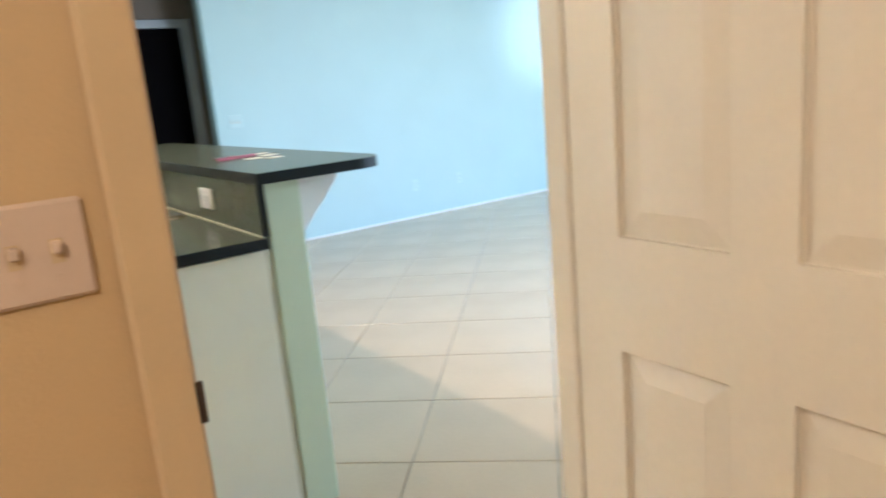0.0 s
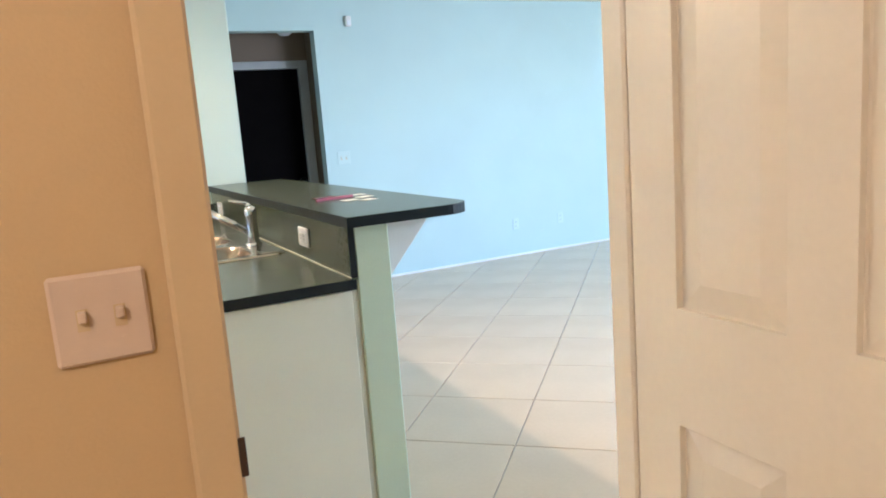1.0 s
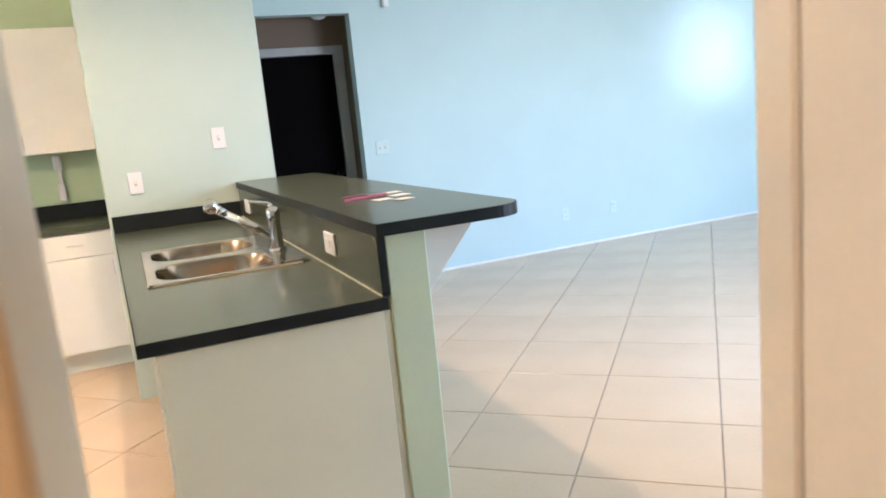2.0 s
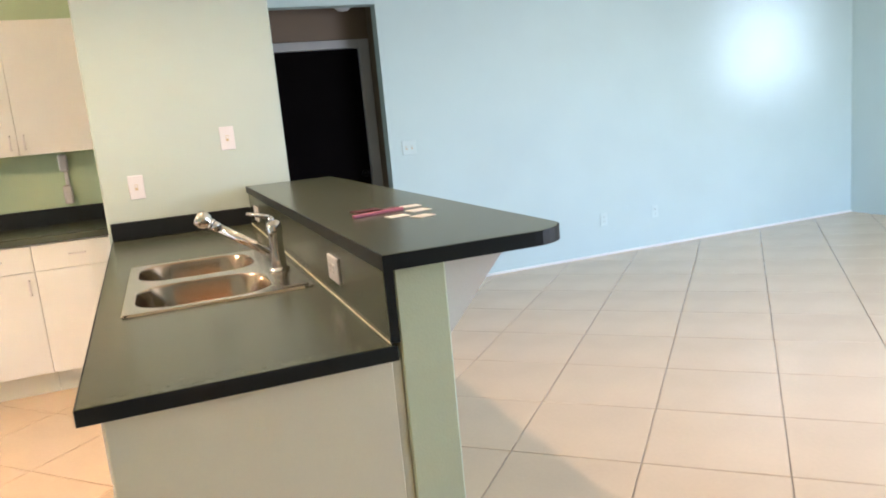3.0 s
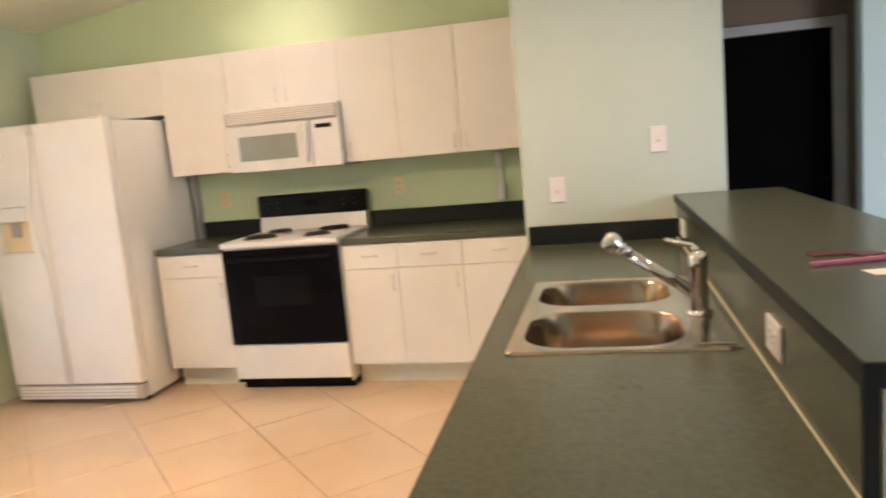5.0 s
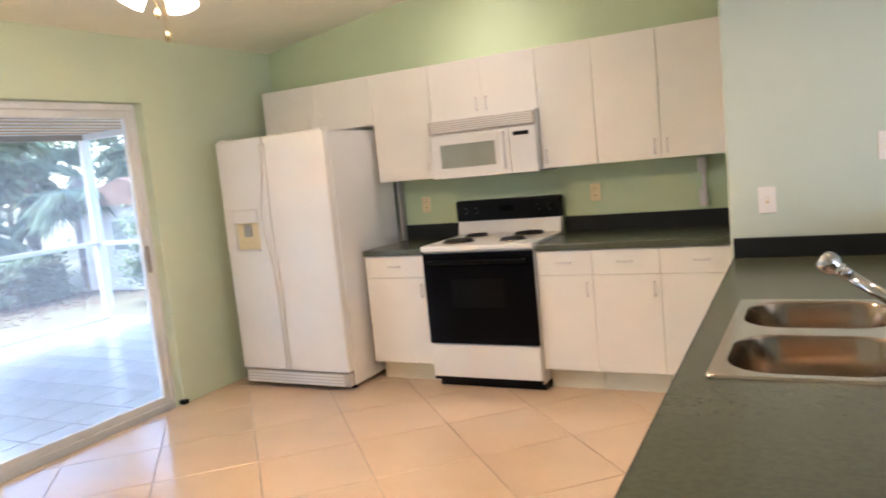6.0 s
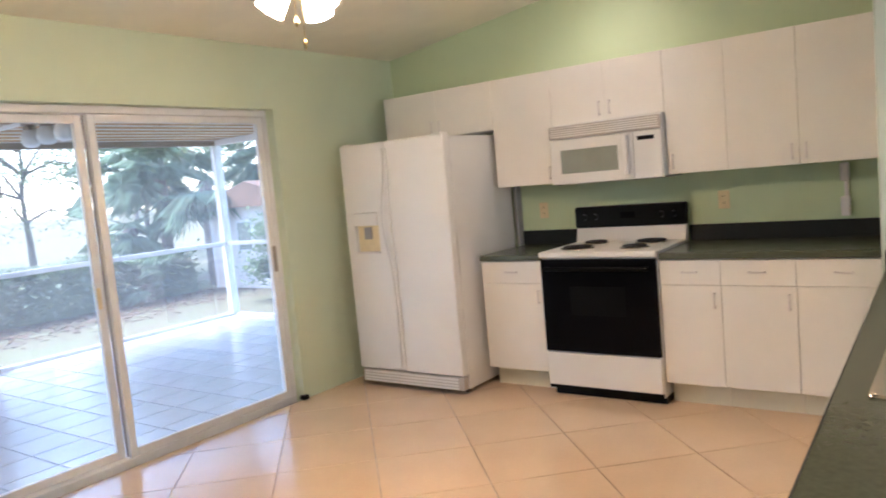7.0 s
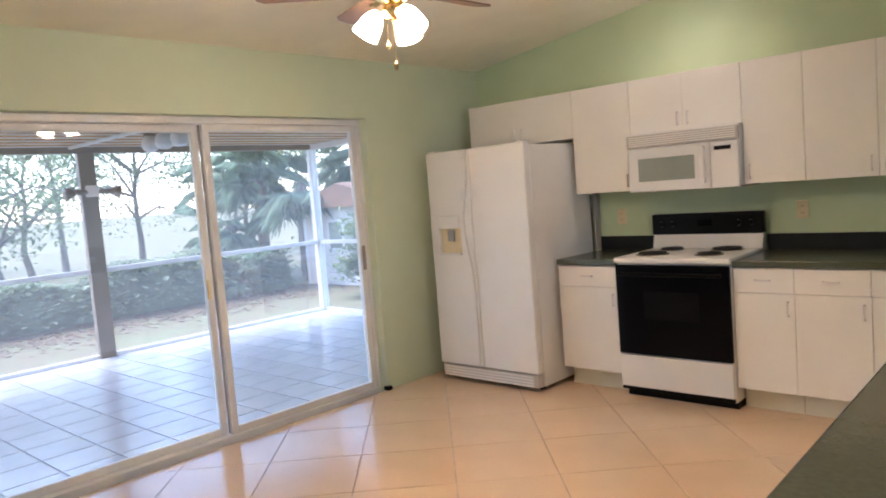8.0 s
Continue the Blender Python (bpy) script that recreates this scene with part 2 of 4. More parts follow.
CEIL_LOW, SLOPE = 2.45, 0.137


def vault(x):
    return CEIL_LOW + SLOPE * (x - WX)


SY0, SY1, SZ = -3.97, -1.31, 2.030   # sliding door opening
bm = blk(WX - 0.18, WX, SY1, 1.22, -0.05, 2.47)
box(bm, WX - 0.18, WX, -4.955, SY0, -0.05, 2.47)
box(bm, WX - 0.18, WX, SY0, SY1, SZ, 2.47)
setting("wall_west", bm, M["mint"], "pale mint green wall with a wide sliding door opening", "wall")

bm = bmesh.new()
v = [(WX, 2.47), (WX, -0.05), (2.83, -0.05), (2.83, vault(2.83) + 0.02)]
a = [bm.verts.new((x, 0.0, z)) for x, z in v]
b = [bm.verts.new((x, 0.15, z)) for x, z in v]
bm.faces.new(a), bm.faces.new(b[::-1])
for k in range(4):
    bm.faces.new((a[k], a[(k + 1) % 4], b[(k + 1) % 4], b[k]))
setting("wall_north", bm, M["leafgreen"], "mint green kitchen wall rising under the sloped ceiling", "wall")

bm = blk(1.94, 2.828, -1.32, -0.002, -0.05, vault(1.94) + 0.02, bevel=0.012, seg=3)
setting("wall_stub", bm, M["palemint"], "pale mint wall end with rounded corners beside the counter", "wall")

NY = 0.415
bm = blk(3.90, 8.8, NY, NY + 0.12, -0.05, 2.56)
box(bm, 2.828, 2.96, NY, NY + 0.12, -0.05, 2.56)
box(bm, 2.96, 3.90, NY, NY + 0.12, 2.235, 2.56)
box(bm, 2.70, 2.828, 0.15, NY + 0.12, -0.05, 2.56)
setting("wall_living", bm, M["aqua"], "pale aqua living room wall with an open entry recess", "wall")
setting("wall_east", blk(8.8, 8.95, -4.955, NY + 0.12, -0.05, 2.56), M["aqua"], "pale aqua end wall of the living room", "wall")

# wall with the room's doorway, and added unseen window openings in the living room
DY0, DY1, DX0, DX1 = -5.12, -4.95, 2.000, 2.640
bm = blk(WX - 0.18, DX0 - 0.02, DY0 + 0.004, DY1, -0.05, 3.1)
box(bm, DX0 - 0.02, DX1 + 0.02, DY0 + 0.004, DY1, 2.06, 3.1)
box(bm, DX1 + 0.02, 5.15, DY0 + 0.004, DY1, -0.05, 3.1)
box(bm, 8.45, 8.95, DY0 + 0.004, DY1, -0.05, 3.1)
box(bm, 6.75, 7.45, DY0 + 0.004, DY1, -0.05, 3.1)
for wx0, wx1 in ((5.15, 6.75), (7.45, 8.45)):
    box(bm, wx0, wx1, DY0 + 0.004, DY1, 2.28, 3.1)
    box(bm, wx0, wx1, DY0 + 0.004, DY1, -0.05, 0.32)
setting("wall_south", bm, M["aqua"], "pale wall between the living space and the bedroom", "wall")
bm = blk(0.6, DX0 - 0.02, DY0 - 0.004, DY0 + 0.002, 0, 2.44)
box(bm, DX0 - 0.02, DX1 + 0.02, DY0 - 0.004, DY0 + 0.002, 2.08, 2.44)
box(bm, DX1 + 0.02, 3.0, DY0 - 0.004, DY0 + 0.002, 0, 2.44)
setting("wall_bedroom_lining", bm, M["cream"], "warm cream painted bedroom wall around the doorway", "wall")
setting("wall_bedroom_west", blk(0.5, 0.6, -7.8, DY0, -0.05, 2.5), M["cream"], "warm cream bedroom side wall", "wall")
setting("wall_bedroom_east", blk(2.86, 3.0, -7.8, DY0 - 0.006, -0.05, 2.5), M["cream"], "warm cream bedroom side wall behind the door", "wall")
setting("wall_bedroom_south", blk(0.5, 3.0, -7.9, -7.8, -0.05, 2.5), M["cream"], "warm cream bedroom back wall", "wall")
setting("ceiling_bedroom", blk(0.5, 3.0, -7.9, DY0, 2.44, 2.54), M["ceiling"], "plain white bedroom ceiling", "ceiling")

bm = bmesh.new()
v = [(WX - 0.18, vault(WX - 0.18)), (2.83, vault(2.83)), (2.83, vault(2.83) + 0.1), (WX - 0.18, vault(WX - 0.18) + 0.1)]
a = [bm.verts.new((x, -4.96, z)) for x, z in v]
b = [bm.verts.new((x, 0.15, z)) for x, z in v]
bm.faces.new(a), bm.faces.new(b[::-1])
for k in range(4):
    bm.faces.new((a[k], a[(k + 1) % 4], b[(k + 1) % 4], b[k]))
setting("ceiling_kitchen", bm, M["ceiling"], "sloped off-white textured kitchen ceiling", "ceiling")
bm = blk(2.834, 8.95, -4.96, NY + 0.12, 2.495, 2.63)
box(bm, 2.834, 2.90, -4.96, NY + 0.12, 2.634, 3.15)
setting("ceiling_living", bm, M["ceiling"], "flat off-white living room ceiling", "ceiling")

# entry recess, its dimness put into the wall and ceiling colour
RY = 0.875
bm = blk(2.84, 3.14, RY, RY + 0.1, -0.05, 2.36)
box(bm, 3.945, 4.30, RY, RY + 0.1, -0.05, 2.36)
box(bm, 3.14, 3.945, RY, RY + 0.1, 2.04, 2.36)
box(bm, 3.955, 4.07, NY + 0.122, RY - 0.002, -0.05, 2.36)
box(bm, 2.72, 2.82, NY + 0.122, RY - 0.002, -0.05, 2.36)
setting("wall_entry", bm, M["darkwall"], "entry recess walls coloured dark brown for its dimness", "wall")
setting("ceiling_entry", blk(2.72, 4.3, NY + 0.122, RY + 0.1, 2.362, 2.5), M["darkwall"], "entry recess ceiling coloured dark brown for its dimness", "ceiling")

# floors
bm = blk(WX, 8.8, DY0, RY + 0.1, -0.10, -0.005)
box(bm, 0.6, 2.86, -7.8, DY0 - 0.001, -0.10, -0.005)
floor = setting("floor", bm, M["grout"], "beige ceramic floor tiles laid diagonally with tan grout", "floor")

# thin white base moulding along the living wall
setting("baseboard", blk(3.90, 8.8, NY - 0.012, NY - 0.001, 0.0, 0.018), M["white"], "thin white floor moulding", "baseboard")

# ---------------------------------------------------------------- bedroom doorway
frame_1 = thing("door_frame", (DX0, DY0, 0), "cream painted door jamb and casing with brass strike plate", "door frame", kind="structure")
part("jamb", blk(DX0 - 0.019, DX0, DY0 - 0.006, DY1 - 0.001, 0, 2.06, bevel=0.002), M["door"], frame_1)
part("jamb", blk(DX1 - 0.0, DX1 + 0.019, DY0 - 0.006, DY1 - 0.001, 0, 2.06, bevel=0.002), M["door"], frame_1)
part("head_jamb", blk(DX0 - 0.019, DX1 + 0.019, DY0 - 0.006, DY1 - 0.001, 2.06, 2.079, bevel=0.002), M["door"], frame_1)
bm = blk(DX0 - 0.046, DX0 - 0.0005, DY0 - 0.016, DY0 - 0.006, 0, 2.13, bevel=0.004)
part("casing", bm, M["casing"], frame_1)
part("casing", blk(DX1 + 0.022, DX1 + 0.09, DY0 - 0.020, DY0 - 0.006, 0, 2.13, bevel=0.004), M["door"], frame_1)
part("stop", blk(DX1 - 0.040, DX1 - 0.0005, -4.999, DY1 - 0.002, 0, 2.05, bevel=0.004), M["door"], frame_1)
bm = blk(DX0, DX0 + 0.0025, DY0 + 0.045, DY0 + 0.075, 0.905, 0.955, bevel=0.001)
box(bm, DX0 - 0.004, DX0 + 0.003, DY0 - 0.0185, DY0 - 0.0165, 0.91, 0.95, bevel=0.001)
bmesh.ops.translate(bm, verts=bm.verts[:], vec=(0, 0, 0.125))
part("strike_plate", bm, M["bronze"], frame_1, "dark brass strike plate")


def panel_door(x, y0, y1, z0, z1, thick):
    """A six-panel leaf standing along y, its visible face at x towards -x."""
    door = thing("door_1", (x, y1, 0), "white six-panel interior door standing open", "door", kind="structure")
    part("leaf", blk(x + 0.011, x + thick - 0.011, y0, y1, z0, z1), M["door"], door)
    w = y1 - y0
    st, mid = 0.085, 0.085
    rails = [(z0, z0 + 0.22), (0.913, 1.082), (1.60, 1.70), (z1 - 0.11, z1)]
    pw = (w - 2 * st - mid) / 2
    for xs in ((x, x + 0.0112), (x + thick - 0.0112, x + thick)):
        bm = bmesh.new()
        for a0, a1 in ((y0, y0 + st), (y0 + st + pw, y0 + st + pw + mid), (y1 - st, y1)):
            box(bm, xs[0], xs[1], a0, a1, z0, z1)
        for r0, r1 in rails:
            for a0, a1 in ((y0 + st, y0 + st + pw), (y0 + st + pw + mid, y1 - st)):
                box(bm, xs[0], xs[1], a0, a1, r0, r1)
        part("stile_and_rail", bm, M["door"], door)
    for (r0, r1), (s0, s1) in zip(rails, rails[1:]):
        for a0, a1 in ((y0 + st, y0 + st + pw), (y0 + st + pw + mid, y1 - st)):
            bm = bmesh.new()
            c = 0.035
            lo, hi = (a0 + 0.004, r1 + 0.004), (a1 - 0.004, s0 - 0.004)
            o = [(x + 0.0105, lo[0], lo[1]), (x + 0.0105, hi[0], lo[1]), (x + 0.0105, hi[0], hi[1]), (x + 0.0105, lo[0], hi[1])]
            i = [(x + 0.003, lo[0] + c, lo[1] + c), (x + 0.003, hi[0] - c, lo[1] + c), (x + 0.003, hi[0] - c, hi[1] - c), (x + 0.003, lo[0] + c, hi[1] - c)]
            ov, iv = [bm.verts.new(q) for q in o], [bm.verts.new(q) for q in i]
            bv = [bm.verts.new((x + 0.012, q[1], q[2])) for q in o]
            bm.faces.new(iv)
            bm.faces.new(bv[::-1])
            for k in range(4):
                j = (k + 1) % 4
                bm.faces.new((ov[k], ov[j], iv[j], iv[k]))
                bm.faces.new((bv[k], bv[j], ov[j], ov[k]))
            part("panel", bm, M["door"], door)
    return door


panel_door(2.604, -5.605, -5.003, 0.012, 2.045, 0.035)


def switch_plate(at, gangs, axis, label, toggles=True, size=0.114, lying=False, pitch=0.046, paint="plate"):
    """A wall plate: axis 'y' faces -y, 'x' faces -x."""
    w = 0.070 * size / 0.114 + pitch * (gangs - 1)
    th = thing("switch_plate" if toggles else "outlet_plate", at, label, "switch" if toggles else "outlet", "wall plates")
    x, y, z = at
    k = size / 0.114

    def b(u0, u1, d0, d1, z0, z1, bev=0.0):
        if lying:
            u0, u1, z0, z1 = z0 - z, z1 - z, z + u0, z + u1
        return blk(x + u0, x + u1, y - d1, y - d0, z0, z1, bevel=bev) if axis == "y" else blk(x - d1, x - d0, y + u0, y + u1, z0, z1, bevel=bev)

    part("plate", b(-w / 2, w / 2, 0.0, 0.007, z - size / 2, z + size / 2, 0.003), M[paint], th)
    for g in range(gangs):
        u = (g - (gangs - 1) / 2) * pitch
        if toggles:
            part("toggle", b(u - 0.005 * k, u + 0.005 * k, 0.007, 0.007 + 0.012 * k, z - 0.002 * k, z + 0.012 * k, 0.0012), M[paint], th)
            # slot shade painted as a thin casing-coloured plate round the toggle
            part("slot", b(u - 0.007 * k, u + 0.007 * k, 0.0068, 0.0076, z - 0.014 * k, z + 0.014 * k), M["casing"], th, "shadowed toggle slot")
        else:
            for dz in (-0.021, 0.021):
                part("receptacle", b(u - 0.016, u + 0.016, 0.007, 0.0095, z + dz - 0.014, z + dz + 0.014, 0.002), M[paint], th)
                for du in (-0.006, 0.006):
                    part("slot", b(u + du - 0.0012, u + du + 0.0012, 0.0092, 0.0098, z + dz - 0.004, z + dz + 0.006), M["black"], th)
        for dz in (-0.03 * (1 if toggles else 0), 0.03 * (1 if toggles else 0)):
            part("screw", b(u - 0.003 * k, u + 0.003 * k, 0.007, 0.0078, z + dz * k - 0.003 * k, z + dz * k + 0.003 * k), M[paint], th)
    return th


switch_plate((1.897, DY0 - 0.004, 1.211), 2, "y", "almond double toggle switch plate on the cream wall", size=0.080, pitch=0.030, paint="almond")

# ---------------------------------------------------------------- kitchen cabinets


def pull(cx, y, cz, upright, parent):
    """A small white bow handle."""
    bm = bmesh.new()
    L = 0.045
    if upright:
        box(bm, cx - 0.005, cx + 0.005, y - 0.024, y - 0.016, cz - L, cz + L, bevel=0.003)
        for s in (-1, 1):
            box(bm, cx - 0.005, cx + 0.005, y - 0.018, y, cz + s * (L - 0.006) - 0.005, cz + s * (L - 0.006) + 0.005)
    else:
        box(bm, cx - L, cx + L, y - 0.024, y - 0.016, cz - 0.005, cz + 0.005, bevel=0.003)
        for s in (-1, 1):
            box(bm, cx + s * (L - 0.006) - 0.005, cx + s * (L - 0.006) + 0.005, y - 0.018, y, cz - 0.005, cz + 0.005)
    part("handle", bm, M["plate"], parent, "small white bow handle")


def upper(x0, x1, z0, z1, doors, hinge):
    c = thing("wall_cabinet", ((x0 + x1) / 2, -0.16, z0), "plain white slab-front wall cabinet above the counter", "cabinet", "upper cabinets")
    part("body", blk(x0 + 0.001, x1 - 0.001, -0.305, -0.003, z0, z1, bevel=0.002), M["cab"], c)
    n = doors
    for k in range(n):
        a, b = x0 + (x1 - x0) * k / n, x0 + (x1 - x0) * (k + 1) / n
        d = part("door", blk(a + 0.0004, b - 0.0004, -0.324, -0.307, z0 + 0.002, z1 - 0.002, bevel=0.0015, seg=2), M["cab"], c)
        side = hinge if n == 1 else (1 if k == 0 else -1)
        pull(b - 0.035 if side > 0 else a + 0.035, -0.324, z0 + 0.075, True, d)


ZU0, ZU1 = 1.355, 2.105
upper(-1.44, -0.470, 1.762, ZU1, 2, 0)
upper(-0.468, -0.012, ZU0, ZU1, 1, 1)
upper(-0.010, 0.745, 1.735, ZU1, 2, 0)
upper(0.747, 1.100, ZU0, ZU1, 1, -1)
upper(1.102, 1.480, ZU0, ZU1, 1, 1)
upper(1.482, 1.938, ZU0, ZU1, 1, -1)


def base(x0, x1, drawer=True):
    c = thing("base_cabinet", ((x0 + x1) / 2, -0.3, 0), "white slab-front base cabinet with a drawer over a door", "cabinet", "base cabinets")
    part("body", blk(x0 + 0.001, x1 - 0.001, -0.605, -0.003, 0.142, 0.874), M["cab"], c)
    part("toe_kick", blk(x0 + 0.001, x1 - 0.001, -0.515, -0.485, 0.0, 0.1415), M["endpanel"], c, "cream plinth board")
    f = part("drawer_front", blk(x0 + 0.0003, x1 - 0.0003, -0.626, -0.607, 0.7265, 0.868, bevel=0.0015, seg=2), M["cab"], c)
    pull((x0 + x1) / 2, -0.626, 0.80, False, f)
    d = part("door", blk(x0 + 0.0003, x1 - 0.0003, -0.626, -0.607, 0.144, 0.7235, bevel=0.0015, seg=2), M["cab"], c)
    pull(x1 - 0.035, -0.626, 0.64, True, d)


base(-0.466, -0.006)
base(0.766, 1.104)
base(1.106, 1.490)
base(1.492, 1.938)


def worktop(name, x0, x1):
    w = thing(name, ((x0 + x1) / 2, -0.3, 0.876), "dark green-grey laminate worktop with a low backsplash", "worktop")
    part("top", blk(x0, x1, -0.642, -0.002, 0.876, 0.914, bevel=0.005, seg=2), M["counter"], w)
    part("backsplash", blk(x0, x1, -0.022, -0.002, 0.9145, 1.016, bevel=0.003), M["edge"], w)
    return w


worktop("worktop", -0.468, -0.004)
worktop("worktop", 0.764, 1.938)
fs = thing("filler_strip", (-0.475, -0.05, 0.92), "narrow dark grey upright strip beside the refrigerator", "panel")
part("strip", blk(-0.492, -0.470, -0.075, -0.004, 0.916, 1.354, bevel=0.002), M["greytrim"], fs)

# wall plates and holder over the worktop
switch_plate((-0.288, -0.001, 1.160), 1, "y", "ivory double outlet on the green backsplash wall", False, paint="ivory")
switch_plate((0.982, -0.001, 1.166), 1, "y", "ivory double outlet on the green backsplash wall", False, paint="ivory")
switch_plate((2.097, -1.3205, 1.160), 1, "y", "white toggle switch on the mint wall end")
switch_plate((2.546, -1.3205, 1.351), 1, "y", "white wall plate with one small button on the mint wall end")
hold = thing("wall_holder", (1.66, -0.001, 1.03), "white plastic upright wall holder with two cradles", "holder")
part("back_bar", blk(1.652, 1.676, -0.014, -0.001, 1.05, 1.34, bevel=0.003), M["plate"], hold)
for z0, z1 in ((1.035, 1.15), (1.235, 1.34)):
    part("cradle", blk(1.635, 1.685, -0.052, -0.0145, z0, z1, bevel=0.012, seg=2), M["plate"], hold)

# ---------------------------------------------------------------- range
rg = thing("range", (0.38, -0.33, 0), "white freestanding electric range with black oven door", "stove")
part("body", blk(0.002, 0.758, -0.635, -0.012, 0.045, 0.895, bevel=0.004), M["appl"], rg)
part("base", blk(0.02, 0.755, -0.60, -0.05, 0.0, 0.044), M["black"], rg)
part("cooktop", blk(-0.003, 0.763, -0.668, -0.035, 0.8955, 0.932, bevel=0.009, seg=3), M["appl"], rg)
part("drawer", blk(0.006, 0.754, -0.660, -0.636, 0.075, 0.288, bevel=0.006, seg=2), M["appl"], rg)
part("drawer_lip", blk(0.006, 0.754, -0.652, -0.637, 0.052, 0.072), M["black"], rg)
od = part("oven_door", blk(0.004, 0.756, -0.664, -0.636, 0.297, 0.885, bevel=0.006, seg=2), M["glassblack"], rg, "black glass oven door")
part("window", blk(0.20, 0.56, -0.6660, -0.6645, 0.535, 0.715, bevel=0.0005), M["black"], od, "darker oven window")
bm = blk(0.04, 0.72, -0.700, -0.682, 0.815, 0.840, bevel=0.007, seg=2)
for x in (0.05, 0.69):
    box(bm, x, x + 0.02, -0.684, -0.664, 0.818, 0.838)
part("handle", bm, M["black"], od, "black bar handle")
bm = bmesh.new()
v = [(-0.10, 0.933), (-0.036, 0.933), (-0.036, 1.168), (-0.062, 1.168), (-0.075, 1.03)]
a = [bm.verts.new((0.0, y, z)) for y, z in v]
b = [bm.verts.new((0.76, y, z)) for y, z in v]
bm.faces.new(a), bm.faces.new(b[::-1])
for k in range(5):
    bm.faces.new((a[k], a[(k + 1) % 5], b[(k + 1) % 5], b[k]))
bg = part("backguard", bm, M["appl"], rg)
part("control_panel", blk(-0.006, 0.766, -0.092, -0.030, 1.026, 1.172, bevel=0.014, seg=3), M["black"], bg, "black control panel")
for x in (0.07, 0.15, 0.61, 0.69):
    part("knob", tube(bmesh.new(), (x, -0.092, 1.10), (x, -0.112, 1.10), 0.021, 0.018), M["black"], bg, "black control knob")
part("clock", blk(0.33, 0.43, -0.0945, -0.092, 1.085, 1.125), M["glassblack"], bg, "black clock window")
for cx, cy, r in ((0.19, -0.20, 0.073), (0.57, -0.20, 0.093), (0.19, -0.49, 0.093), (0.57, -0.49, 0.073)):
    pan = part("drip_pan", lathe(bmesh.new(), [(0.001, 0.934), (r * 0.6, 0.9345), (r + 0.004, 0.937), (r + 0.014, 0.938), (r + 0.016, 0.933)], (cx, cy, 0)), M["steel"], rg, "chrome drip pan", True)
    bm = bmesh.new()
    for q in range(4):
        rr = r * (0.28 + 0.22 * q)
        ring = []
        for k in range(28):
            t = 2 * math.pi * k / 28
            row = []
            for s in range(6):
                u = 2 * math.pi * s / 6
                row.append(bm.verts.new((cx + (rr + 0.0055 * math.cos(u)) * math.cos(t), cy + (rr + 0.0055 * math.cos(u)) * math.sin(t), 0.944 + 0.0055 * math.sin(u))))
            ring.append(row)
        for k in range(28):
            for s in range(6):
                bm.faces.new((ring[k][s], ring[(k + 1) % 28][s], ring[(k + 1) % 28][(s + 1) % 6], ring[k][(s + 1) % 6]))
    part("coil", bm, M["coil"], pan, "black spiral heating coil", True)

# ---------------------------------------------------------------- microwave
mw = thing("microwave", (0.38, -0.2, 1.345), "white over-the-range microwave oven with vent grille", "microwave")
part("body", blk(0.0, 0.742, -0.372, -0.003, 1.352, 1.733, bevel=0.003), M["appl"], mw)
gr = part("vent_grille", blk(-0.002, 0.745, -0.402, -0.374, 1.640, 1.722, bevel=0.006, seg=2), M["vent"], mw, "recessed grille back")
for k in range(5):
    z = 1.652 + k * 0.0135
    part("slat", blk(0.012, 0.73, -0.406, -0.402, z, z + 0.007, bevel=0.0015), M["cab"], gr)
dr = part("door", blk(0.0, 0.565, -0.400, -0.374, 1.345, 1.636, bevel=0.008, seg=3), M["appl"], mw)
part("window", blk(0.075, 0.465, -0.4025, -0.400, 1.413, 1.565, bevel=0.001), M["smoke"], dr, "grey mesh-backed window")
bm = blk(0.512, 0.542, -0.438, -0.418, 1.375, 1.620, bevel=0.009, seg=3)
for z in (1.385, 1.590):
    box(bm, 0.518, 0.536, -0.420, -0.400, z, z + 0.02)
part("handle", bm, M["appl"], dr)
cp = part("control_panel", blk(0.568, 0.744, -0.400, -0.374, 1.345, 1.636, bevel=0.008, seg=3), M["appl"], mw)
part("display", blk(0.595, 0.70, -0.4025, -0.400, 1.580, 1.605), M["black"], cp, "dark clock display")
for r in range(5):
    for c in range(3):
        part("button", blk(0.592 + c * 0.042, 0.625 + c * 0.042, -0.4008, -0.400, 1.385 + r * 0.036, 1.411 + r * 0.036), M["appl"], cp)
part("underside", blk(0.01, 0.735, -0.365, -0.01, 1.341, 1.3515), M["greytrim"], mw, "grey underside with filters")

# ---------------------------------------------------------------- refrigerator
fr = thing("refrigerator", (-0.97, -0.48, 0), "white side-by-side refrigerator with ice dispenser", "refrigerator")
FX0, FX1, FY, FT = -1.428, -0.512, -0.888, 1.745
part("cabinet", blk(FX0 + 0.004, FX1 - 0.004, FY + 0.078, -0.06, 0.03, FT - 0.012, bevel=0.006, seg=2), M["appl"], fr)
SP = -1.012
fz = blk(FX0, SP - 0.003, FY, FY + 0.070, 0.135, 0.975, bevel=0.010, seg=3)
box(fz, FX0, SP - 0.003, FY, FY + 0.070, 1.262, FT, bevel=0.010, seg=3)
box(fz, FX0, -1.350, FY, FY + 0.070, 0.970, 1.267, bevel=0.004)
box(fz, -1.130, SP - 0.003, FY, FY + 0.070, 0.970, 1.267, bevel=0.004)
box(fz, -1.352, -1.128, FY + 0.05, FY + 0.070, 0.970, 1.267)
dl = part("freezer_door", fz, M["appl"], fr)
part("dispenser_panel", blk(-1.349, -1.131, FY - 0.004, FY + 0.045, 1.172, 1.261, bevel=0.004), M["appl"], dl)
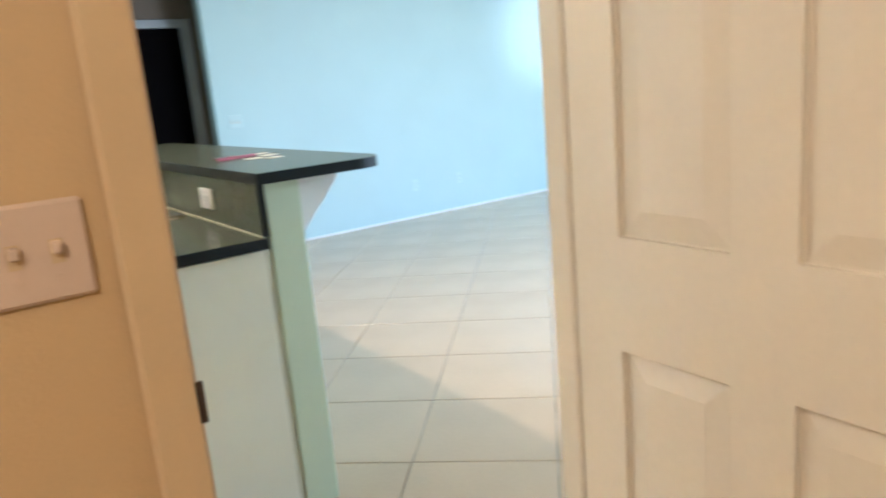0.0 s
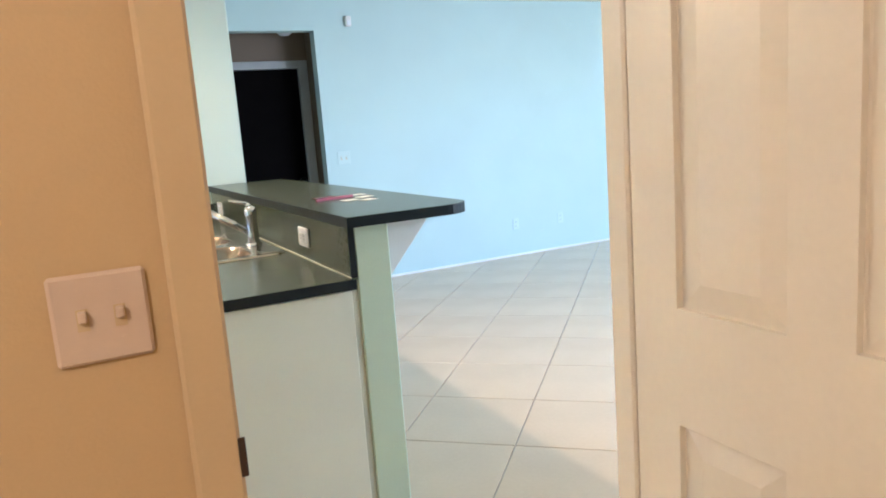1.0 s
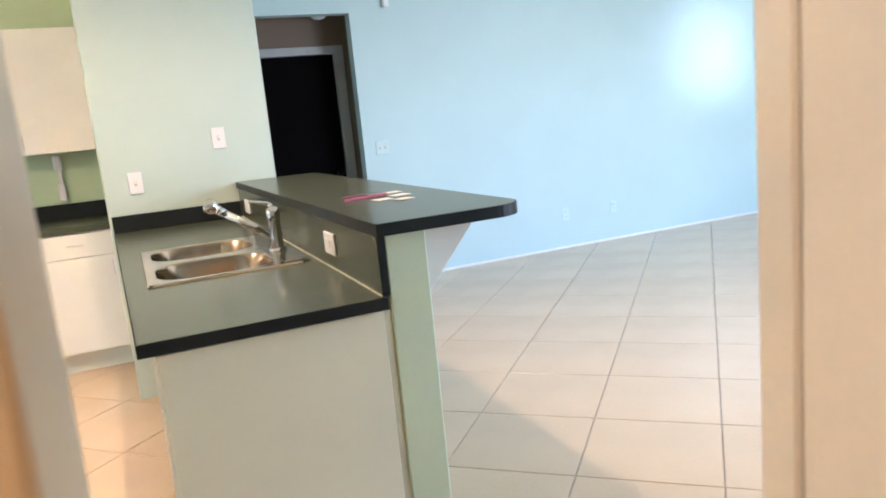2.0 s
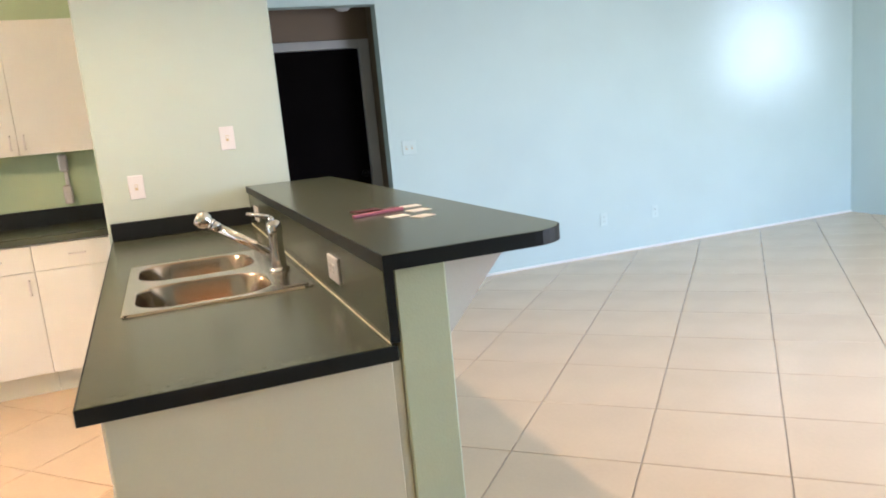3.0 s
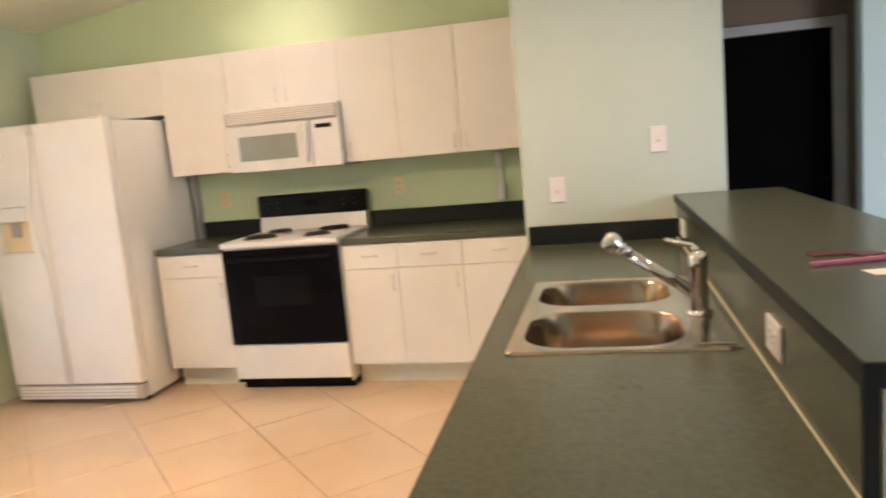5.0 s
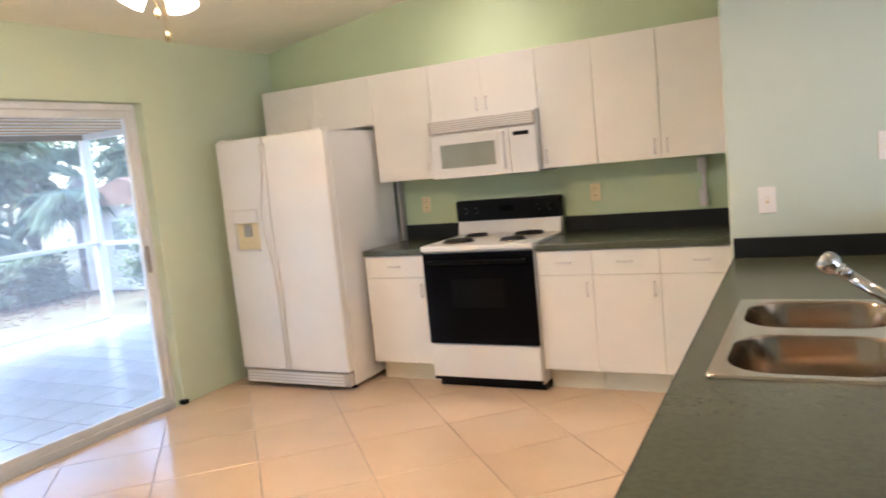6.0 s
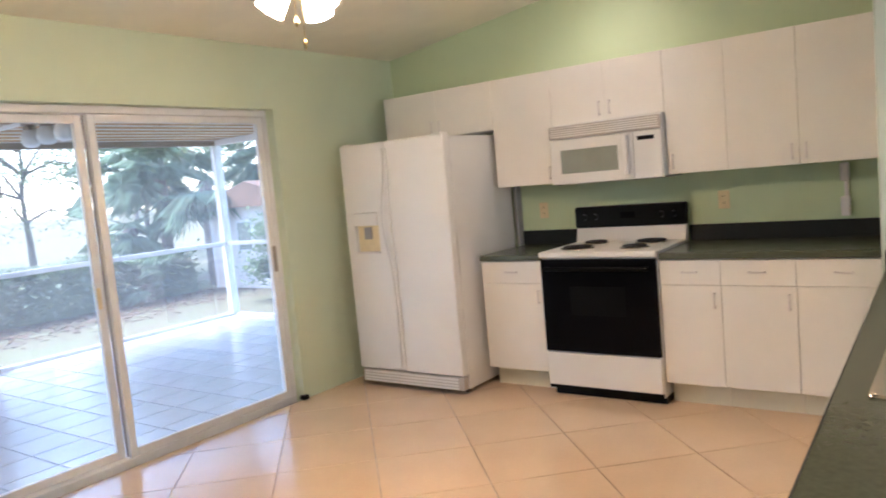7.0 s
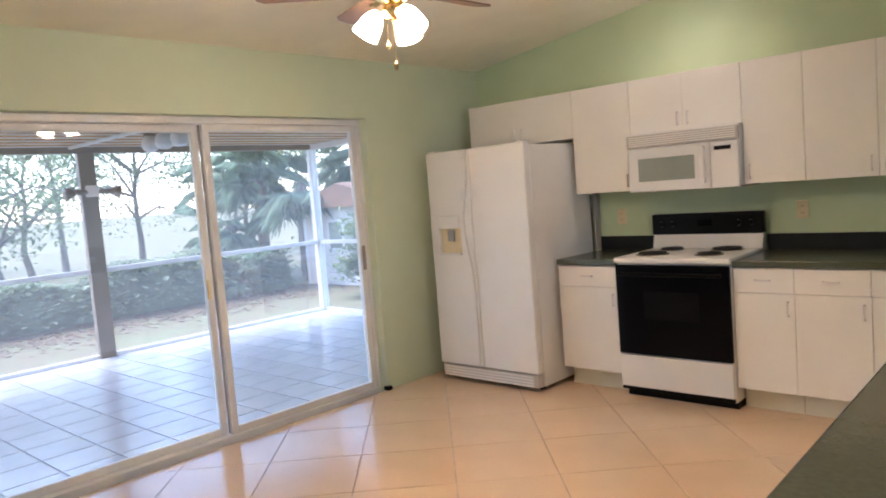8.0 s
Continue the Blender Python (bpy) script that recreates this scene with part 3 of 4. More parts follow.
part("dispenser_recess", blk(-1.345, -1.135, FY + 0.030, FY + 0.049, 0.985, 1.170), M["ivory"], dl, "yellowed ivory dispenser recess")
part("dispenser_tray", blk(-1.345, -1.135, FY - 0.012, FY + 0.045, 0.972, 0.986, bevel=0.003), M["plate"], dl)
part("dispenser_lever", blk(-1.275, -1.205, FY + 0.012, FY + 0.020, 1.075, 1.160, bevel=0.003), M["greytrim"], dl, "grey dispenser lever")
dR = part("fresh_food_door", blk(SP + 0.003, FX1, FY, FY + 0.070, 0.135, FT, bevel=0.010, seg=3), M["appl"], fr)


def bow(x, side, parent):
    """A long handle that bows away from the door's edge."""
    bm = bmesh.new()
    last = None
    for k in range(29):
        s = k / 28
        z = 0.16 + 1.54 * s
        off = math.exp(-((z - 1.20) / 0.27) ** 2)
        ring = []
        for u in range(8):
            t = 2 * math.pi * u / 8
            ring.append(bm.verts.new((x + side * (0.014 + 0.024 * off) + 0.011 * math.cos(t), FY - 0.008 - 0.046 * off + 0.011 * math.sin(t), z)))
        if last:
            for u in range(8):
                bm.faces.new((last[u], last[(u + 1) % 8], ring[(u + 1) % 8], ring[u]))
        else:
            bm.faces.new(ring[::-1])
        last = ring
    bm.faces.new(last)
    part("handle", bm, M["appl"], parent, "long bowed white handle", True)


bow(SP, -1, dl)
bow(SP, 1, dR)
gl = part("toe_grille", blk(FX0 + 0.01, FX1 - 0.006, FY + 0.012, FY + 0.06, 0.035, 0.125, bevel=0.003), M["vent"], fr)
for k in range(4):
    part("slat", blk(FX0 + 0.03, FX1 - 0.05, FY + 0.004, FY + 0.012, 0.040 + k * 0.021, 0.054 + k * 0.021), M["appl"], gl)
for x in (FX0 + 0.04, FX1 - 0.07):
    part("foot", blk(x, x + 0.03, FY + 0.10, FY + 0.14, 0.0, 0.032), M["black"], fr, "black levelling foot")
part("foot", blk(FX0 + 0.04, FX0 + 0.07, -0.14, -0.10, 0.0, 0.032), M["black"], fr)
part("foot", blk(FX1 - 0.07, FX1 - 0.04, -0.14, -0.10, 0.0, 0.032), M["black"], fr)
for x in (FX0 + 0.02, FX1 - 0.09):
    part("hinge_cover", blk(x, x + 0.07, FY + 0.01, FY + 0.09, FT - 0.010, FT + 0.012, bevel=0.004), M["appl"], fr)

# ---------------------------------------------------------------- peninsula
PX0, PX1, PY0, PY1 = 2.018, 2.608, -3.738, -1.322
KX0, KX1, KY = 2.632, 2.746, -3.715
knee = blk(KX0, KX1, KY, PY1, 0, 1.072, bevel=0.004)
setting("wall_knee", knee, M["mint"], "mint green half wall carrying the raised bar", "wall")
pc = thing("peninsula_cabinet", (2.28, -2.5, 0), "white peninsula base cabinet run under the sink", "cabinet")
bm = blk(2.065, 2.622, -3.675, PY1 - 0.005, 0.10, 0.70)
box(bm, 2.065, 2.622, -3.675, -3.10, 0.70, 0.874)
box(bm, 2.065, 2.622, -2.20, PY1 - 0.005, 0.70, 0.874)
part("body", bm, M["cab"], pc)
part("toe_kick", blk(2.12, 2.15, -3.66, PY1 - 0.01, 0, 0.099), M["cab"], pc)
part("end_panel", blk(2.054, 2.610, -3.715, -3.677, 0.0, 0.874, bevel=0.002), M["endpanel"], pc, "smooth cream end panel")
part("trim_strip", blk(2.6115, 2.630, -3.710, -3.68, 0.0, 0.874), M["caulk"], pc, "yellowed joint strip")
ys = [-3.67, -3.12, -2.65, -2.18, -1.75, -1.33]
for a, b in zip(ys, ys[1:]):
    part("door", blk(2.045, 2.064, a + 0.002, b - 0.002, 0.118, 0.723, bevel=0.003), M["cab"], pc)
    part("drawer_front", blk(2.045, 2.064, a + 0.002, b - 0.002, 0.728, 0.868, bevel=0.003), M["cab"], pc)

SX0, SX1, SB0, SB1 = 2.060, 2.586, -3.062, -2.235    # sink rim
pw = thing("peninsula_worktop", (2.28, -2.5, 0.876), "dark green-grey laminate worktop with sink cutout", "worktop")
bm = bmesh.new()
PXF = 1.955    # the inner edge runs slightly askew to the far end
o = [(PX0, PY0), (PX1, PY0), (PX1, PY1), (PXF, PY1)]
i = [(SX0 + 0.012, SB0 + 0.02), (SX1 - 0.012, SB0 + 0.02), (SX1 - 0.012, SB1 - 0.02), (SX0 + 0.012, SB1 - 0.02)]
q = {(n, z): [bm.verts.new((*p, z)) for p in loop] for n, loop in (("o", o), ("i", i)) for z in (0.882, 0.914)}
for k in range(4):
    j = (k + 1) % 4
    for z in (0.882, 0.914):
        bm.faces.new((q["o", z][k], q["o", z][j], q["i", z][j], q["i", z][k]))
    for n in "oi":
        bm.faces.new((q[n, 0.882][k], q[n, 0.882][j], q[n, 0.914][j], q[n, 0.914][k]))
part("top", bm, M["counter"], pw)
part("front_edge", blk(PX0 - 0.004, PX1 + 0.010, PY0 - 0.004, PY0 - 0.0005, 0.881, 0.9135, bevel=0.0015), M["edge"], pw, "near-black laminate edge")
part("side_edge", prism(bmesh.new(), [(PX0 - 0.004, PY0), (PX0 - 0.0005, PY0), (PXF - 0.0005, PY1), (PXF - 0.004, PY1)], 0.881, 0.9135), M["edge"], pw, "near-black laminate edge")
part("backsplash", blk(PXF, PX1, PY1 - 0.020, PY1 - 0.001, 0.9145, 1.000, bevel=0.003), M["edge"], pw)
part("joint_bead", blk(PX1 - 0.004, PX1, PY0 + 0.01, PY1 - 0.022, 0.9142, 0.918, bevel=0.001), M["caulk"], pw, "pale caulk bead")
spl = thing("bar_splash", (2.59, -2.5, 0.915), "dark laminate splash panel behind the sink", "panel")
part("panel", blk(PX1 + 0.001, KX0 - 0.001, PY0 + 0.02, PY1 - 0.002, 0.9145, 1.072, bevel=0.001), M["counter"], spl)
part("end_strip", blk(PX1 + 0.001, KX0 - 0.003, PY0 + 0.012, PY0 + 0.0195, 0.9145, 1.072), M["edge"], spl, "near-black end strip")

bar = thing("breakfast_bar", (2.8, -2.5, 1.073), "raised dark green-grey laminate breakfast bar with rounded corner", "bar counter")
BX0, BX1, BY0, BY1, BZ0, BZ1 = 2.604, 3.042, -3.750, -1.3225, 1.073, 1.105


def bar_outline(grow):
    pts = [(BX0 - grow, BY1), (BX0 - grow, BY0 - grow)]
    r = 0.10
    for k in range(9):
        t = radians(-90 + 90 * k / 8)
        pts.append((BX1 - r + (r + grow) * math.cos(t), BY0 + r + (r + grow) * math.sin(t)))
    pts.append((BX1 + grow, BY1))
    return pts


part("top", prism(bmesh.new(), bar_outline(0), BZ0, BZ1), M["counter"], bar)
bm = bmesh.new()
o, i = bar_outline(0.003)[:], bar_outline(0.0004)[:]
for (a, b), (c, d) in zip(zip(o, o[1:]), zip(i, i[1:])):
    q = [bm.verts.new((*p, z)) for z in (BZ0 - 0.001, BZ1 - 0.001) for p in (a, b, d, c)]
    for f in ((0, 1, 5, 4), (2, 3, 7, 6), (4, 5, 6, 7), (3, 2, 1, 0)):
        bm.faces.new([q[k] for k in f])
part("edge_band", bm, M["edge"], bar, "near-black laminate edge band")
for yc in (-3.62, -1.60):
    cb = thing("bar_bracket", (KX1, yc, 0.8), "off-white triangular bracket under the bar overhang", "bracket", "bar brackets")
    bm = bmesh.new()
    v = [(KX1 + 0.001, 1.072), (2.915, 1.072), (2.915, 1.050), (2.76, 0.87), (KX1 + 0.001, 0.87)]
    a = [bm.verts.new((x, yc - 0.02, z)) for x, z in v]
    b = [bm.verts.new((x, yc + 0.02, z)) for x, z in v]
    bm.faces.new(a), bm.faces.new(b[::-1])
    for k in range(5):
        bm.faces.new((a[k], a[(k + 1) % 5], b[(k + 1) % 5], b[k]))
    part("panel", bm, M["white"], cb)
switch_plate((PX1 + 0.001, -3.249, 0.995), 1, "x", "white sideways outlet plate on the dark splash panel", False, lying=True)
switch_plate((PX1 + 0.001, -1.60, 0.990), 1, "x", "white sideways outlet plate on the dark splash panel", False, lying=True)

# sink
sink = thing("sink", (2.320, -2.64, 0.914), "double-bowl stainless steel drop-in sink", "sink")


def superloop(x0, x1, y0, y1, r, z, n=6):
    pts = []
    for cx, cy, s in ((x1 - r, y1 - r, 0), (x0 + r, y1 - r, 90), (x0 + r, y0 + r, 180), (x1 - r, y0 + r, 270)):
        for k in range(n):
            t = radians(s + 90 * k / (n - 1))
            pts.append((cx + r * math.cos(t), cy + r * math.sin(t), z))
    return pts


def loops(bm, rows, close=False):
    vs = [[bm.verts.new(p) for p in row] for row in rows]
    for a, b in zip(vs, vs[1:]):
        for k in range(len(a)):
            j = (k + 1) % len(a)
            bm.faces.new((a[k], a[j], b[j], b[k]))
    if close:
        bm.faces.new(vs[-1])
    return vs


bowls = [(2.092, 2.482, -3.033, -2.683), (2.092, 2.482, -2.613, -2.269)]
rim = bmesh.new()
ZS = 0.921
loops(rim, [superloop(SX0, SX1, SB0, SB1, 0.03, 0.915), superloop(SX0 + 0.004, SX1 - 0.004, SB0 + 0.004, SB1 - 0.004, 0.028, ZS)])
xs = [SX0 + 0.004, 2.092, 2.482, SX1 - 0.004]
yv = [SB0 + 0.004, -3.033, -2.683, -2.613, -2.269, SB1 - 0.004]
for a in range(3):
    for b in range(5):
        if a == 1 and b in (1, 3):
            continue
        rim.faces.new([rim.verts.new((x, y, ZS - 0.0005)) for x, y in ((xs[a], yv[b]), (xs[a + 1], yv[b]), (xs[a + 1], yv[b + 1]), (xs[a], yv[b + 1]))])
for x0, x1, y0, y1 in bowls:
    outer = [rim.verts.new(p) for p in superloop(x0, x1, y0, y1, 0.0005, ZS - 0.0005)]
    inner = [rim.verts.new(p) for p in superloop(x0 + 0.003, x1 - 0.003, y0 + 0.003, y1 - 0.003, 0.11, ZS - 0.001)]
    for k in range(len(outer)):
        j = (k + 1) % len(outer)
        rim.faces.new((outer[k], outer[j], inner[j], inner[k]))
part("rim", rim, M["steel"], sink)
for x0, x1, y0, y1 in bowls:
    bm = bmesh.new()
    g = lambda d, z, r: superloop(x0 + d, x1 - d, y0 + d, y1 - d, r, z)
    loops(bm, [g(0.003, ZS - 0.001, 0.11), g(0.008, ZS - 0.008, 0.105), g(0.014, 0.80, 0.10), g(0.022, 0.762, 0.09), g(0.05, 0.748, 0.07), g(0.13, 0.745, 0.03)], True)
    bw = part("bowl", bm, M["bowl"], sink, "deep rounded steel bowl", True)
    cx, cy = (x0 + x1) / 2, (y0 + y1) / 2
    part("drain", lathe(bmesh.new(), [(0.055, 0.7475), (0.05, 0.750), (0.035, 0.748), (0.033, 0.742), (0.001, 0.742)], (cx, cy, 0)), M["chrome"], bw, "chrome basket drain", True)
part("soap_ledge", blk(2.498, 2.572, -3.033, -2.941, 0.9206, 0.9245, bevel=0.0018, seg=2), M["steel"], sink, "raised steel soap ledge")

# faucet
fa = thing("faucet", (2.530, -2.751, 0.921), "chrome single-lever kitchen faucet with long spout", "faucet")
part("escutcheon", lathe(bmesh.new(), [(0.034, 0.9215), (0.033, 0.930), (0.027, 0.934), (0.001, 0.935)], (2.530, -2.751, 0)), M["chrome"], fa, "", True)
part("column", lathe(bmesh.new(), [(0.025, 0.93), (0.024, 0.97), (0.022, 1.03), (0.0245, 1.042), (0.026, 1.062), (0.022, 1.078), (0.010, 1.086), (0.001, 1.087)], (2.530, -2.751, 0)), M["chrome"], fa, "", True)
bm = bmesh.new()
tube(bm, (2.522, -2.749, 0.972), (2.365, -2.711, 1.078), 0.016, 0.0145)
tube(bm, (2.365, -2.711, 1.078), (2.345, -2.706, 1.0915), 0.0155, 0.0165)
sp = part("spout", bm, M["chrome"], fa, "", True)
along = Vector((-0.157, 0.038, 0.106)).to_track_quat("Z", "Y").to_matrix().to_4x4()
bm = lathe(bmesh.new(), [(0.001, 0.0), (0.017, 0.001), (0.019, 0.008), (0.0165, 0.010), (0.0165, 0.014), (0.024, 0.020), (0.0285, 0.034), (0.0275, 0.048), (0.020, 0.058), (0.001, 0.060)], (2.349, -2.707, 1.089), turn=along)
part("spray_head", bm, M["chrome"], sp, "rounded chrome spray head", True)
bm = bmesh.new()
tube(bm, (2.530, -2.751, 1.078), (2.520, -2.746, 1.096), 0.010, 0.009)
tube(bm, (2.520, -2.746, 1.096), (2.455, -2.711, 1.112), 0.008, 0.006)
part("lever", bm, M["chrome"], fa, "", True)

# small things on the bar
ZB = BZ1 + 0.0005


def flat(name, cx, cy, w, d, h, turn, material, label, category, group=""):
    bm = blk(-w / 2, w / 2, -d / 2, d / 2, 0, h, bevel=min(h, w, d) * 0.2)
    bmesh.ops.transform(bm, matrix=pose(cx, cy, ZB, 0, 0, turn), verts=bm.verts[:])
    return tagged(part(name, bm, material), label, category, group)


flat("pencil", 2.779, -3.12, 0.168, 0.010, 0.009, 15.6, M["pink"], "long pink pencil lying on the dark bar", "pencil")
flat("booklet", 2.770, -3.01, 0.085, 0.045, 0.003, 8, M["red"], "dark red folded booklet lying on the bar", "booklet")
flat("booklet", 2.835, -3.035, 0.055, 0.035, 0.003, 30, M["red"], "dark red folded booklet lying on the bar", "booklet")
for cx, cy, w, a in ((2.802, -3.224, 0.058, 10), (2.887, -3.155, 0.062, 16), (2.902, -3.039, 0.056, 5), (2.855, -3.284, 0.054, 22)):
    flat("card", cx, cy, w, 0.048, 0.002, a, M["card"], "small off-white card lying on the bar", "card", "cards on the bar")

# ---------------------------------------------------------------- living wall and entry
switch_plate((4.061, NY - 0.001, 1.138), 2, "y", "pale painted double switch plate on the aqua wall", paint="painted_plate")
for x in (5.811, 6.36):
    switch_plate((x, NY - 0.001, 0.325), 1, "y", "low outlet painted like the aqua wall", False, paint="painted_plate")
pir = thing("alarm_sensor", (4.208, NY, 2.31), "small white alarm sensor high on the wall", "sensor")
part("case", blk(4.181, 4.235, NY - 0.045, NY - 0.001, 2.262, 2.352, bevel=0.012, seg=3), M["plate"], pir)
part("lens", blk(4.191, 4.225, NY - 0.0495, NY - 0.0455, 2.272, 2.312, bevel=0.002), M["frost"], pir, "milky lens")

ed = thing("door_2", (3.53, RY, 0), "closed entry door coloured near-black for the dim recess, in a grey frame", "door", kind="structure")
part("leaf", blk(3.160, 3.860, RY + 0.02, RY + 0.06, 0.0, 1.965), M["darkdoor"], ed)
part("casing", blk(3.862, 3.948, RY - 0.018, RY + 0.07, 0, 2.037, bevel=0.004), M["greytrim"], ed)
part("casing", blk(3.090, 3.158, RY - 0.018, RY + 0.07, 0, 2.037, bevel=0.004), M["greytrim"], ed)
part("head_casing", blk(3.158, 3.862, RY - 0.018, RY + 0.07, 1.967, 2.037, bevel=0.004), M["greytrim"], ed)
part("knob", lathe(bmesh.new(), [(0.012, 0.0), (0.012, 0.03), (0.028, 0.04), (0.03, 0.055), (0.02, 0.068), (0.001, 0.07)], (3.80, RY + 0.02, 0.95), turn=pose(0, 0, 0, 90)), M["black"], ed, "", True)
dm = thing("ceiling_lamp", (3.72, 0.68, 2.36), "unlit frosted dome lamp on the entry ceiling", "lamp")
part("base", lathe(bmesh.new(), [(0.001, 2.36), (0.095, 2.36), (0.095, 2.34), (0.08, 2.335)], (3.72, 0.68, 0)), M["greytrim"], dm, "", True)
part("globe", lathe(bmesh.new(), [(0.08, 2.335), (0.085, 2.30), (0.07, 2.26), (0.04, 2.235), (0.001, 2.228)], (3.72, 0.68, 0)), M["frost"], dm, "frosted glass dome", True)

# recessed lights
for x, y in ((2.25, -2.60), (0.36, -0.45)):
    z = vault(x)
    dl2 = thing("recessed_light", (x, y, z), "lit recessed ceiling downlight with white trim", "lamp", "recessed lights")
    tilt = pose(0, 0, 0, 0, -math.degrees(math.atan(SLOPE)), 0)
    part("trim_ring", lathe(bmesh.new(), [(0.07, 0.004), (0.07, -0.008), (0.095, -0.008), (0.098, 0.0)], (x, y, z), turn=tilt), M["white"], dl2, "", True)
    part("lamp_face", lathe(bmesh.new(), [(0.001, -0.003), (0.069, -0.003)], (x, y, z), turn=tilt), M["canlit"], dl2, "glowing lamp face")

# ceiling fan


def fan(at, top, z, blade, metal, shade, lit, label, tilt=15, size=0.54):
    x, y = at
    f = thing("ceiling_fan", (x, y, z), label, "ceiling fan", "ceiling fans")
    part("downrod", tube(bmesh.new(), (x, y, z + 0.12), (x, y, top), 0.012), metal, f)
    part("canopy", lathe(bmesh.new(), [(0.012, top - 0.06), (0.05, top - 0.05), (0.07, top - 0.005), (0.07, top + 0.03)], (x, y, 0)), metal, f, "", True)
    part("motor", lathe(bmesh.new(), [(0.001, z + 0.15), (0.06, z + 0.145), (0.11, z + 0.11), (0.12, z + 0.05), (0.10, z), (0.05, z - 0.02), (0.001, z - 0.02)], (x, y, 0)), metal, f, "", True)
    for k in range(5):
        a = tilt + 72 * k
        bm = bmesh.new()
        o = [(0.19, -0.055), (size, -0.07), (size + 0.03, -0.05), (size + 0.04, 0), (size + 0.03, 0.05), (size, 0.07), (0.19, 0.055)]
        prism(bm, o, -0.003, 0.003)
        bmesh.ops.transform(bm, matrix=pose(x, y, z + 0.03, 0, 0, a) @ pose(0, 0, 0, 12, 0, 0), verts=bm.verts[:])
        b = part("blade", bm, blade, f)
        bm = bmesh.new()
        box(bm, 0.09, 0.24, -0.018, 0.018, -0.004, 0.004, bevel=0.002)
        bmesh.ops.transform(bm, matrix=pose(x, y, z + 0.022, 0, 0, a), verts=bm.verts[:])
        part("blade_iron", bm, metal, b)
    part("light_hub", lathe(bmesh.new(), [(0.04, z - 0.02), (0.055, z - 0.05), (0.045, z - 0.085), (0.015, z - 0.10), (0.001, z - 0.10)], (x, y, 0)), metal, f, "", True)
    for k in range(3):
        a = 350 + 120 * k
        turn = pose(0, 0, 0, 0, 0, a) @ pose(0, 0, 0, 0, 146, 0)
        c = (x + 0.07 * math.cos(radians(a)), y + 0.07 * math.sin(radians(a)), z - 0.06)
        part("shade", lathe(bmesh.new(), [(0.018, 0.0), (0.034, 0.02), (0.047, 0.05), (0.053, 0.085), (0.058, 0.115)], c, turn=turn), shade, f, lit, True)
    for dx, dz in ((0.015, 0.30), (-0.02, 0.21)):
        bm = tube(bmesh.new(), (x + dx, y - 0.03, z - 0.09), (x + dx, y - 0.03, z - dz + 0.03), 0.0018, sides=6)
        part("pull_chain", bm, M["brass"], f)
        part("pull_fob", lathe(bmesh.new(), [(0.001, z - dz + 0.03), (0.008, z - dz + 0.015), (0.009, z - dz), (0.001, z - dz - 0.012)], (x + dx, y - 0.03, 0), 10), M["brass"], f, "", True)
    return f


fan(FAN, vault(FAN[0]), 2.295, M["blade"], M["brass"], M["lit"], "glowing frosted glass shade", "brass ceiling fan with brown blades and lit glass shades")

# ---------------------------------------------------------------- sliding door
sd = thing("window_1", (WX - 0.09, -2.7, 0), "white aluminium sliding glass patio door, two panels", "sliding door", kind="structure")
XF = WX - 0.125
part("head_track", blk(XF - 0.06, XF + 0.05, SY0, SY1, SZ - 0.045, SZ - 0.001, bevel=0.003), M["alu"], sd)
part("sill_track", blk(XF - 0.06, XF + 0.05, SY0, SY1, -0.03, 0.022, bevel=0.004), M["alu"], sd)
for y in (SY0, SY1 - 0.035):
    part("side_jamb", blk(XF - 0.06, XF + 0.05, y + 0.0005, y + 0.0345, 0.022, SZ - 0.046, bevel=0.003), M["alu"], sd)
for xo, a, b in ((XF + 0.024, -2.582, SY1 - 0.036), (XF - 0.024, SY0 + 0.036, -2.586)):
    fm = bmesh.new()
    for y in (a, b - 0.046):
        box(fm, xo - 0.018, xo + 0.018, y, y + 0.046, 0.024, SZ - 0.048, bevel=0.003)
    box(fm, xo - 0.018, xo + 0.018, a + 0.046, b - 0.046, 0.024, 0.070, bevel=0.003)
    box(fm, xo - 0.018, xo + 0.018, a + 0.046, b - 0.046, SZ - 0.092, SZ - 0.048, bevel=0.003)
    pf = part("panel_frame", fm, M["alu"], sd)
    g = part("pane", blk(xo - 0.003, xo + 0.003, a + 0.036, b - 0.036, 0.062, SZ - 0.084), M["glass"], pf, "clear glass pane")
    g.visible_shadow = False
# dark gap between the two stiles, put in as a thin grey strip
part("stile_gap_strip", blk(XF + 0.000, XF + 0.016, -2.5875, -2.5825, 0.03, SZ - 0.05), M["greytrim"], sd, "grey strip put in for the dark gap between the stiles")
part("latch", blk(XF + 0.043, XF + 0.060, SY1 - 0.075, SY1 - 0.050, 0.92, 1.10, bevel=0.004), M["greyalu"], sd, "grey pull handle")
part("latch", blk(XF - 0.005, XF + 0.012, -2.635, -2.615, 0.90, 1.02, bevel=0.004), M["ivory"], sd, "ivory thumb latch")
# shadow in the sill corner, built as a small black block
part("sill_corner_shade", blk(WX - 0.02, WX + 0.03, SY1 - 0.03, SY1 + 0.02, 0.0, 0.03, bevel=0.004), M["black"], sd, "black block put in for the shadow at the sill corner")

# ---------------------------------------------------------------- patio
GX = -5.60
patio = setting("patio", blk(GX - 0.05, WX - 0.18, -7.2, 1.30, -0.16, -0.056), M["patio_grout"], "white square patio tiles with grey joints", "pavement")
enc = thing("screen_enclosure", (GX, 1.236, -0.05), "white aluminium screen enclosure with fine insect screens", "enclosure", kind="structure")
